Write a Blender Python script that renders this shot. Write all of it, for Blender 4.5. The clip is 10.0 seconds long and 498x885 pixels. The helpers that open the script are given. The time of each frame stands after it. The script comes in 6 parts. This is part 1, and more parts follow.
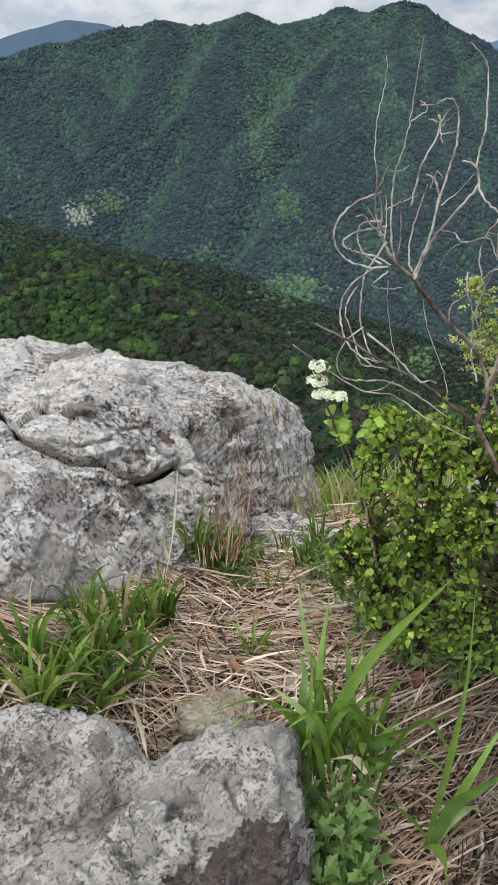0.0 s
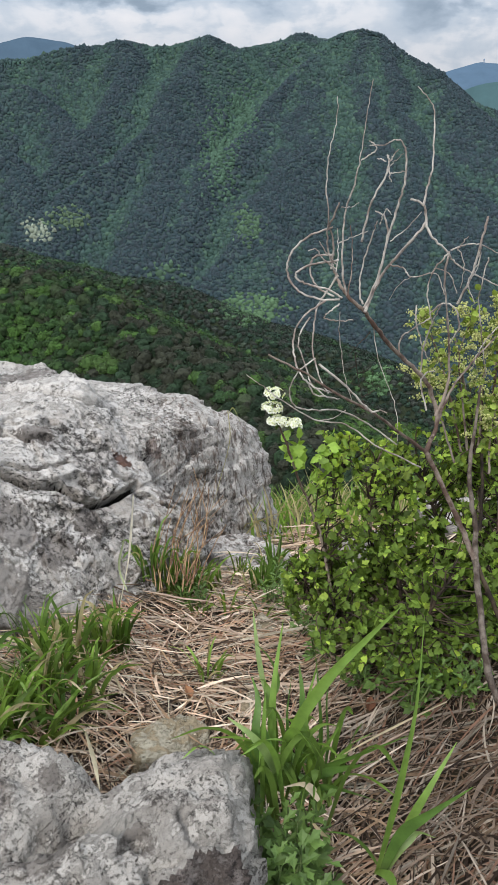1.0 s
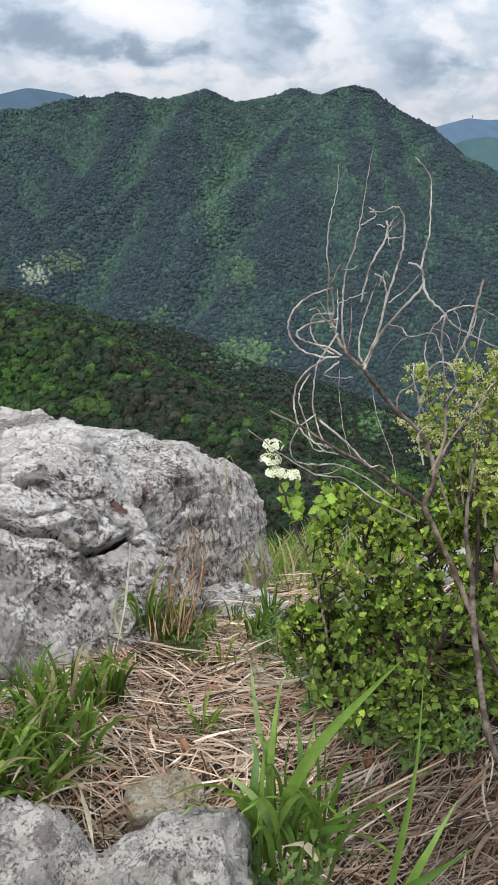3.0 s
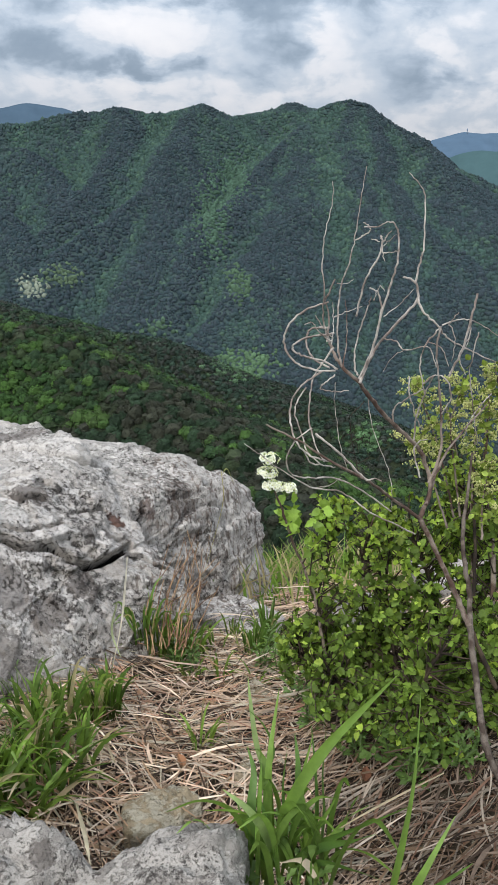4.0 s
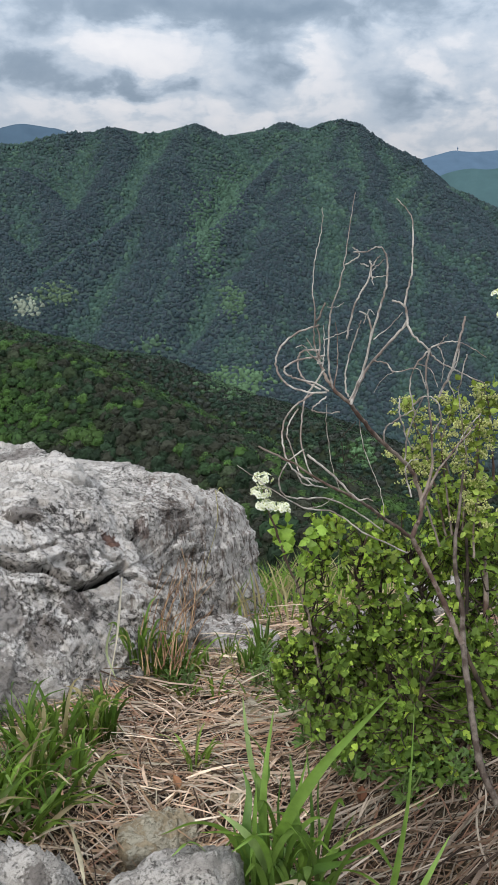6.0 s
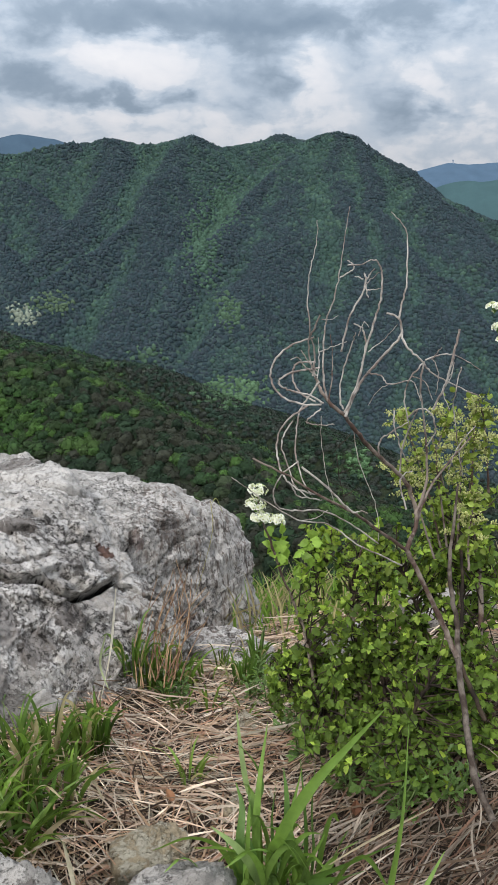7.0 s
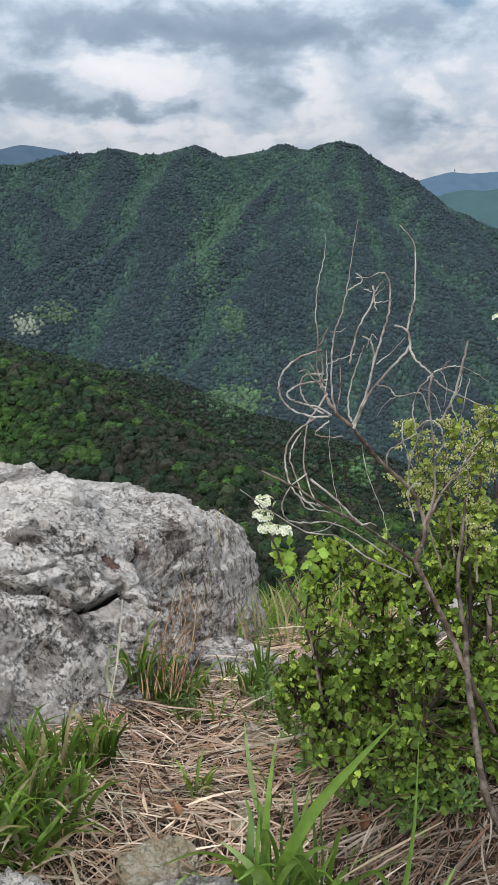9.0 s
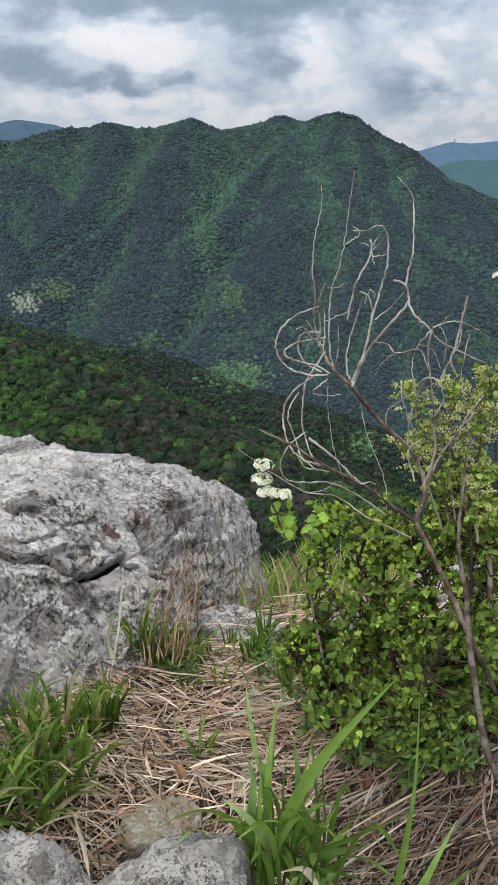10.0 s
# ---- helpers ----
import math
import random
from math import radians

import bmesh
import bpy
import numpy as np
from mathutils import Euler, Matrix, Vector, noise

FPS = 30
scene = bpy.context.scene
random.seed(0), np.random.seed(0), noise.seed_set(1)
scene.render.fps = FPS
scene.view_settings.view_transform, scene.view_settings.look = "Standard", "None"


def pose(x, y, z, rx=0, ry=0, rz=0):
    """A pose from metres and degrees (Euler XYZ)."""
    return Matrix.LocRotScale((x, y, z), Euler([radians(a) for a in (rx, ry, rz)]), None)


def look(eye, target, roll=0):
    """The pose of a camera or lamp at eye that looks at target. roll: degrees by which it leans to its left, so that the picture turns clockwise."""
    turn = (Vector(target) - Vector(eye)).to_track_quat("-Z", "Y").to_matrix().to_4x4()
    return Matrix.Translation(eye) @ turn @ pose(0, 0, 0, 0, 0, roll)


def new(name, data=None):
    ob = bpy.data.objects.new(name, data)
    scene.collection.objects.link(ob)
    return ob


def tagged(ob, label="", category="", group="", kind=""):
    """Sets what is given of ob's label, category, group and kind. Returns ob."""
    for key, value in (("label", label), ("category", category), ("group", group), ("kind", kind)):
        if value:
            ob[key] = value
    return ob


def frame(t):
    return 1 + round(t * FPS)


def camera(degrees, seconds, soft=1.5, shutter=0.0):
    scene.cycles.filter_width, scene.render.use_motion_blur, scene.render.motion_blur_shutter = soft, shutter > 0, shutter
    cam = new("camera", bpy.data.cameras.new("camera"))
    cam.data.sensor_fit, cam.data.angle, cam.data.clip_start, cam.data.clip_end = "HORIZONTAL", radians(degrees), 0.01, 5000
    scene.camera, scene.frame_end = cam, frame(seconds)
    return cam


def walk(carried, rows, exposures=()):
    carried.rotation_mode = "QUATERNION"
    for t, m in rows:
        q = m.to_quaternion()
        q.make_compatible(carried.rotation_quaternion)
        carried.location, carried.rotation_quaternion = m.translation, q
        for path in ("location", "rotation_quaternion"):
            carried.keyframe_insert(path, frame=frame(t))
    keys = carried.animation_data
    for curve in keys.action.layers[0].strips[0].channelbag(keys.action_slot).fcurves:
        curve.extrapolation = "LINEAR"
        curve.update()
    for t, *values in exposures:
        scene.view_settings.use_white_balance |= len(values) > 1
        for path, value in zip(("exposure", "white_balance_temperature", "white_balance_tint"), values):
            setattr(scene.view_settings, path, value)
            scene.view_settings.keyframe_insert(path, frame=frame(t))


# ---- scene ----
# ---------------------------------------------------------------- camera
cam = camera(37.19, 10.0, soft=0.9)
walk(cam, [
    (0, pose(0.0015, 0.0049, 0.9820, 61.652, 2.077, 2.984)),
    (0.5, pose(0.0098, 0.0056, 0.9778, 62.173, 1.206, 1.039)),
    (1, pose(0.0095, 0.0035, 0.9976, 62.969, 0.510, 0.314)),
    (1.5, pose(0.0045, 0.0024, 1.0006, 64.047, 0.209, 0.039)),
    (2, pose(0.0000, 0.0000, 1.0140, 64.900, -0.000, 0.000)),
    (2.5, pose(-0.0014, -0.0026, 1.0153, 65.679, -0.169, 0.052)),
    (4, pose(0.0003, -0.0042, 1.0186, 67.232, -0.125, -0.242)),
    (4.5, pose(0.0060, -0.0061, 1.0202, 67.628, 0.263, -0.407)),
    (5, pose(0.0068, -0.0075, 1.0235, 67.903, 0.389, -0.539)),
    (6.5, pose(0.0013, -0.0126, 1.0294, 68.877, -0.111, -0.921)),
    (7, pose(0.0047, -0.0092, 1.0304, 69.278, -0.182, -0.997)),
    (7.5, pose(0.0057, -0.0088, 1.0358, 69.721, -0.152, -0.945)),
    (8, pose(0.0031, -0.0101, 1.0387, 70.111, -0.044, -0.831)),
    (8.5, pose(-0.0004, -0.0098, 1.0385, 70.243, -0.030, -0.755)),
    (9, pose(-0.0024, -0.0081, 1.0349, 69.945, -0.016, -0.823)),
    (9.5, pose(0.0032, -0.0066, 1.0245, 69.154, 0.356, -0.896)),
    (10, pose(0.0017, -0.0056, 1.0114, 68.096, 0.666, -1.011)),
], [(0.0, -0.02), (1.5, 0.04), (2.5, 0.07), (4.5, -0.08), (7.0, -0.14), (10.0, -0.13)])

# ---------------------------------------------------------------- light
SUN_AZ, SUN_EL = -148.0, 48.0
sun = new("sun", bpy.data.lights.new("sun", "SUN"))
sun.data.energy, sun.data.angle, sun.data.color = 2.0, radians(12), (1.0, 0.95, 0.87)
sun_way = Vector((math.sin(radians(SUN_AZ)) * math.cos(radians(SUN_EL)), math.cos(radians(SUN_AZ)) * math.cos(radians(SUN_EL)), math.sin(radians(SUN_EL))))
sun.matrix_world = look(sun_way * 50, (0, 0, 0))


def make_world():
    """A broken overcast sky: a blue sky behind two layers of cloud."""
    w = bpy.data.worlds.new("sky")
    scene.world = w
    w.use_nodes = True
    nt = w.node_tree
    nd, ln = nt.nodes, nt.links
    nd.clear()

    def node(kind, **kw):
        n = nd.new(kind)
        for k, v in kw.items():
            n.inputs[int(k[1:])].default_value = v
        return n

    def math_(op, a, b=0.0, clamp=False):
        n = nd.new("ShaderNodeMath")
        n.operation, n.use_clamp = op, clamp
        for i, v in enumerate((a, b)):
            if isinstance(v, (int, float)):
                n.inputs[i].default_value = v
            else:
                ln.new(v, n.inputs[i])
        return n.outputs[0]

    def vec(op, a, b):
        n = nd.new("ShaderNodeVectorMath")
        n.operation = op
        for i, v in enumerate((a, b)):
            if isinstance(v, tuple):
                n.inputs[i].default_value = v
            else:
                ln.new(v, n.inputs[i])
        return n.outputs["Value"] if op == "DOT_PRODUCT" else n.outputs[0]

    sky = nd.new("ShaderNodeTexSky")
    sky.sky_type, sky.sun_disc = "NISHITA", False
    sky.sun_elevation, sky.sun_rotation = radians(SUN_EL), radians(SUN_AZ)
    tc = nd.new("ShaderNodeTexCoord")
    way = tc.outputs["Generated"]
    sep = nd.new("ShaderNodeSeparateXYZ")
    ln.new(way, sep.inputs[0])
    # the cloud deck seen in perspective
    up = math_("ADD", math_("MAXIMUM", sep.outputs[2], 0.0), 0.16)
    comb = nd.new("ShaderNodeCombineXYZ")
    ln.new(math_("DIVIDE", sep.outputs[0], up), comb.inputs[0])
    ln.new(math_("DIVIDE", sep.outputs[1], up), comb.inputs[1])
    deck = node("ShaderNodeTexNoise", _2=1.7, _3=7.0, _4=0.55, _8=0.6)
    ln.new(vec("ADD", comb.outputs[0], (3.1, 7.7, 0.0)), deck.inputs[0])
    # billows, flattened towards the horizon
    bill = node("ShaderNodeTexNoise", _2=12.0, _3=10.0, _4=0.55, _8=0.25)
    ln.new(vec("MULTIPLY", way, (1.0, 1.0, 1.9)), bill.inputs[0])
    fine = node("ShaderNodeTexNoise", _2=5.0, _3=6.0, _4=0.6, _8=1.2)
    ln.new(vec("MULTIPLY", way, (1.0, 1.0, 3.5)), fine.inputs[0])
    warp = vec("ADD", way, vec("MULTIPLY", vec("SUBTRACT", bill.outputs["Color"], (0.5, 0.5, 0.5)), (0.15, 0.0, 0.07)))
    total = math_("ADD", math_("MULTIPLY", math_("SUBTRACT", deck.outputs[0], 0.5), 0.20), 0.53)
    total = math_("ADD", total, math_("MULTIPLY", math_("SUBTRACT", bill.outputs[0], 0.5), 0.85))
    total = math_("ADD", total, math_("MULTIPLY", math_("SUBTRACT", fine.outputs[0], 0.5), 0.12))
    # rounded heads with creases between them
    puff = node("ShaderNodeTexNoise", _2=19.0, _3=5.0, _4=0.5, _8=0.15)
    ln.new(vec("MULTIPLY", way, (1.0, 1.0, 1.5)), puff.inputs[0])
    total = math_("ADD", total, math_("MULTIPLY", math_("SUBTRACT", math_("ABSOLUTE", math_("SUBTRACT", puff.outputs[0], 0.5)), 0.075), 0.65))
    # paler towards the horizon
    total = math_("ADD", total, math_("MULTIPLY", math_("EXPONENT", math_("MULTIPLY", math_("MAXIMUM", sep.outputs[2], 0.0), -14.0)), 0.16))
    # the large clouds: way to the middle, half width, half height, brightness
    for mid, wide, high, amount in CLOUDS:
        off = vec("MULTIPLY", vec("SUBTRACT", warp, mid), (1 / wide, 0.8 / wide, 1 / high))
        total = math_("ADD", total, math_("MULTIPLY", math_("EXPONENT", math_("MULTIPLY", vec("DOT_PRODUCT", off, off), -1.0)), amount))
    ramp = nd.new("ShaderNodeValToRGB")
    ln.new(total, ramp.inputs[0])
    e = ramp.color_ramp.elements
    e[0].position, e[0].color = 0.0, (0.235, 0.31, 0.405, 1)
    e[1].position, e[1].color = 1.0, (0.86, 0.865, 0.90, 1)
    for at, c in ((0.30, (0.31, 0.39, 0.49, 1)), (0.43, (0.43, 0.515, 0.625, 1)), (0.50, (0.52, 0.60, 0.705, 1)), (0.60, (0.60, 0.665, 0.755, 1)), (0.68, (0.73, 0.765, 0.83, 1)), (0.80, (0.80, 0.815, 0.865, 1))):
        e.new(at).color = c
    # a small blue gap
    gap = vec("MULTIPLY", vec("SUBTRACT", warp, GAP), (40.0, 20.0, 90.0))
    hole = math_("MULTIPLY", math_("EXPONENT", math_("MULTIPLY", vec("DOT_PRODUCT", gap, gap), -1.0)), 1.3, clamp=True)
    blue, cloud, out, mix = nd.new("ShaderNodeBackground"), nd.new("ShaderNodeBackground"), nd.new("ShaderNodeOutputWorld"), nd.new("ShaderNodeMixShader")
    ln.new(sky.outputs[0], blue.inputs[0])
    blue.inputs[1].default_value = 0.1
    # an overcast sky grows brighter towards the zenith
    warm = nd.new("ShaderNodeMix")
    warm.data_type, warm.blend_type = "RGBA", "MULTIPLY"
    ln.new(math_("MULTIPLY", math_("SUBTRACT", sep.outputs[2], 0.35), 2.0, clamp=True), warm.inputs[0])
    ln.new(ramp.outputs[0], warm.inputs[6])
    warm.inputs[7].default_value = (1.06, 1.0, 0.95, 1)
    ln.new(warm.outputs[2], cloud.inputs[0])
    ln.new(math_("ADD", math_("MULTIPLY", math_("MAXIMUM", sep.outputs[2], 0.0), 2.4), 0.87), cloud.inputs[1])
    ln.new(hole, mix.inputs[0])
    ln.new(cloud.outputs[0], mix.inputs[1])
    ln.new(blue.outputs[0], mix.inputs[2])
    ln.new(mix.outputs[0], out.inputs[0])


CLOUDS = []


def cloud(mid, wide, high, amount):
    CLOUDS.append((mid, wide, high, amount))


cloud((-0.013, 0.988, 0.156), 0.252, 0.024, -0.40)
cloud((-0.106, 0.983, 0.147), 0.092, 0.014, -0.10)
cloud((0.054, 0.988, 0.146), 0.092, 0.012, -0.12)
cloud((-0.112, 0.987, 0.117), 0.047, 0.024, 0.27)
cloud((-0.069, 0.993, 0.097), 0.053, 0.023, 0.15)
cloud((-0.182, 0.978, 0.101), 0.046, 0.015, 0.08)
cloud((-0.259, 0.962, 0.090), 0.107, 0.017, -0.26)
cloud((-0.131, 0.989, 0.074), 0.114, 0.009, -0.24)
cloud((-0.152, 0.987, 0.059), 0.069, 0.011, 0.15)
cloud((-0.108, 0.993, 0.051), 0.031, 0.009, 0.17)
cloud((0.041, 0.995, 0.094), 0.046, 0.024, -0.24)
cloud((0.104, 0.989, 0.103), 0.020, 0.038, 0.22)
cloud((0.125, 0.991, 0.056), 0.046, 0.023, 0.09)
cloud((0.206, 0.977, 0.061), 0.053, 0.031, -0.28)
cloud((0.224, 0.968, 0.113), 0.038, 0.031, 0.11)
cloud((0.246, 0.966, 0.082), 0.020, 0.012, 0.14)
cloud((0.288, 0.955, 0.069), 0.038, 0.046, 0.11)
cloud((0.014, 0.999, 0.046), 0.092, 0.008, 0.08)
GAP = (0.248, 0.950, 0.190)
make_world()


# ---------------------------------------------------------------- numbers and noise
def lattice(ix, iy, iz, seed):
    h = (ix * 374761393 + iy * 668265263 + iz * 2147483647 + seed * 144665) & 0xFFFFFFFF
    h = ((h ^ (h >> 13)) * 1274126177) & 0xFFFFFFFF
    return ((h ^ (h >> 16)) & 0xFFFF) / 65535.0


def vnoise(p, seed=0):
    """Value noise from -1 to 1 at the rows of p."""
    i = np.floor(p).astype(np.int64)
    f = p - i
    f = f * f * (3 - 2 * f)
    out = 0
    for dx in (0, 1):
        for dy in (0, 1):
            for dz in (0, 1):
                wgt = (f[:, 0] if dx else 1 - f[:, 0]) * (f[:, 1] if dy else 1 - f[:, 1]) * (f[:, 2] if dz else 1 - f[:, 2])
                out = out + wgt * lattice(i[:, 0] + dx, i[:, 1] + dy, i[:, 2] + dz, seed)
    return out * 2 - 1


def fbm(p, octaves=4, seed=0, gain=0.5):
    out, a = 0, 1.0
    for o in range(octaves):
        out = out + a * vnoise(p * 2.03 ** o + 17.3 * o, seed + o)
        a *= gain
    return out


def mesh_np(name, verts, faces, material, smooth=False):
    """A mesh from an array of places and an array of faces with the same count of corners."""
    me = bpy.data.meshes.new(name)
    n, k = faces.shape
    me.vertices.add(len(verts))
    me.vertices.foreach_set("co", np.asarray(verts, np.float32).ravel())
    me.loops.add(n * k)
    me.loops.foreach_set("vertex_index", faces.astype(np.int32).ravel())
    me.polygons.add(n)
    me.polygons.foreach_set("loop_start", np.arange(0, n * k, k, dtype=np.int32))
    me.polygons.foreach_set("use_smooth", np.full(n, smooth))
    me.update(calc_edges=True)
    me.validate()
    if material:
        me.materials.append(material)
    return me


def paint(me, colours):
    """The plant's own colour, vertex by vertex."""
    a = me.color_attributes.new("tint", "FLOAT_COLOR", "POINT")
    a.data.foreach_set("color", np.c_[colours, np.ones(len(colours))].astype(np.float32).ravel())


# ---------------------------------------------------------------- materials
class Nodes:
    def __init__(self, name):
        self.m = bpy.data.materials.new(name)
        self.m.use_nodes = True
        self.nt = self.m.node_tree
        self.b = self.nt.nodes["Principled BSDF"]
        self.out = self.nt.nodes["Material Output"]
        self.place = self.nt.nodes.new("ShaderNodeTexCoord").outputs["Object"]

    def link(self, a, b):
        if isinstance(a, (int, float)):
            b.default_value = a
        elif isinstance(a, tuple):
            b.default_value = (*a, 1) if len(b.default_value) == 4 and len(a) == 3 else a
        else:
            self.nt.links.new(a, b)

    def noise(self, scale, detail=5, rough=0.55, warp=0.0, stretch=None, place=None):
        n = self.nt.nodes.new("ShaderNodeTexNoise")
        p = place or self.place
        if stretch:
            s = self.nt.nodes.new("ShaderNodeMapping")
            self.link(p, s.inputs[0])
            s.inputs[3].default_value = stretch
            p = s.outputs[0]
        self.link(p, n.inputs[0])
        n.inputs["Scale"].default_value, n.inputs["Detail"].default_value = scale, detail
        n.inputs["Roughness"].default_value, n.inputs["Distortion"].default_value = rough, warp
        return n.outputs[0]

    def cells(self, scale, feature="F1", place=None):
        n = self.nt.nodes.new("ShaderNodeTexVoronoi")
        n.feature = feature
        self.link(place or self.place, n.inputs[0])
        n.inputs["Scale"].default_value = scale
        return n

    def warped(self, scale, amount):
        """The place pushed about by noise."""
        n = self.nt.nodes.new("ShaderNodeTexNoise")
        self.link(self.place, n.inputs[0])
        n.inputs["Scale"].default_value, n.inputs["Detail"].default_value = scale, 4
        m = self.nt.nodes.new("ShaderNodeVectorMath")
        m.operation = "MULTIPLY_ADD"
        self.link(n.outputs["Color"], m.inputs[0])
        m.inputs[1].default_value = (amount,) * 3
        self.link(self.place, m.inputs[2])
        return m.outputs[0]

    def ramp(self, v, *stops):
        n = self.nt.nodes.new("ShaderNodeValToRGB")
        self.link(v, n.inputs[0])
        e = n.color_ramp.elements
        while len(e) < len(stops):
            e.new(0.5)
        for el, (at, c) in zip(e, stops):
            el.position = at
            el.color = (c, c, c, 1) if isinstance(c, (int, float)) else (*c, 1)
        return n.outputs[0]

    def mix(self, f, a, b, how="MIX"):
        n = self.nt.nodes.new("ShaderNodeMix")
        n.data_type, n.blend_type = "RGBA", how
        self.link(f, n.inputs[0])
        self.link(a, n.inputs[6])
        self.link(b, n.inputs[7])
        return n.outputs[2]

    def math(self, op, a, b=0.0):
        n = self.nt.nodes.new("ShaderNodeMath")
        n.operation = op
        self.link(a, n.inputs[0])
        self.link(b, n.inputs[1])
        return n.outputs[0]

    def bump(self, height, strength, distance, under=None):
        n = self.nt.nodes.new("ShaderNodeBump")
        n.inputs["Strength"].default_value, n.inputs["Distance"].default_value = strength, distance
        self.link(height, n.inputs["Height"])
        if under:
            self.link(under, n.inputs["Normal"])
        return n.outputs[0]

    def done(self, colour, rough=0.85, normal=None, spec=0.3):
        self.link(colour, self.b.inputs["Base Color"])
        self.link(rough, self.b.inputs["Roughness"])
        self.b.inputs["Specular IOR Level"].default_value = spec
        if normal:
            self.link(normal, self.b.inputs["Normal"])
        return self.m


def stone_material(name, base, dark, pale, scale=1.0, stain=0.35):
    """Weathered stone with crusts of pale and black lichen."""
    k = Nodes(name)
    big = k.noise(4.0 * scale, 5, 0.6, 0.3)
    mid = k.noise(22 * scale, 8, 0.72)
    grain = k.noise(230 * scale, 4, 0.7)
    speck = k.noise(85 * scale, 6, 0.75)
    blot = k.noise(34 * scale, 12, 0.8)
    c = k.ramp(mid, (0.34, tuple(v * 0.72 for v in base)), (0.46, tuple(v * 0.92 for v in base)), (0.60, tuple(v * 1.08 for v in base)))
    # pale crusts with ragged edges
    crust = k.math("MULTIPLY", k.ramp(blot, (0.505, 0.0), (0.515, 1.0)), k.ramp(speck, (0.42, 0.0), (0.46, 1.0)))
    c = k.mix(k.math("MULTIPLY", crust, 0.9), c, pale)
    # dark crusts, thick in some places and thin in others
    soot = k.math("ADD", k.noise(58 * scale, 12, 0.82), k.math("MULTIPLY", k.math("SUBTRACT", big, 0.5), -0.32 - stain))
    soot = k.ramp(soot, (0.55, 0.0), (0.56, 1.0))
    c = k.mix(k.math("MULTIPLY", soot, k.ramp(speck, (0.42, 1.0), (0.6, 0.75))), c, dark)
    pits = k.ramp(k.noise(150 * scale, 6, 0.75), (0.55, 0.0), (0.57, 1.0))
    c = k.mix(k.math("MULTIPLY", pits, k.ramp(k.noise(8 * scale, 4), (0.42, 0.25), (0.60, 1.0))), c, dark)
    c = k.mix(k.ramp(grain, (0.40, 0.4), (0.46, 0.0)), c, dark)
    # round pale lichens
    spots = k.cells(17 * scale)
    ring = k.math("MULTIPLY", k.ramp(spots.outputs["Distance"], (0.20, 1.0), (0.25, 0.0)), k.ramp(k.noise(2.6 * scale, 3), (0.50, 0.0), (0.55, 1.0)))
    c = k.mix(k.math("MULTIPLY", ring, k.ramp(speck, (0.4, 0.3), (0.55, 0.85))), c, pale)
    h = k.math("ADD", k.math("MULTIPLY", mid, 0.7), k.math("ADD", k.math("MULTIPLY", blot, 0.6), k.math("ADD", k.math("MULTIPLY", crust, 0.10), k.math("ADD", k.math("MULTIPLY", pits, -0.2), k.math("MULTIPLY", soot, -0.12)))))
    # broken plates and the thin fissures between them
    bent = k.warped(14 * scale, 0.07 / scale)
    plate = k.cells(16 * scale, "F1", bent).outputs["Color"]
    seam = k.math("MULTIPLY", k.ramp(k.cells(11 * scale, "DISTANCE_TO_EDGE", bent).outputs["Distance"], (0.0, 1.0), (0.035, 0.0)), k.ramp(k.noise(9 * scale, 4), (0.47, 0.0), (0.53, 1.0)))
    c = k.mix(k.math("MULTIPLY", seam, 0.75), c, dark)
    h = k.math("ADD", h, k.math("ADD", k.math("MULTIPLY", plate, 0.45), k.math("MULTIPLY", seam, -0.8)))
    n1 = k.bump(h, 1.0, 0.011 / scale)
    n2 = k.bump(speck, 0.9, 0.004, n1)
    return k.done(c, 0.92, n2, 0.2)


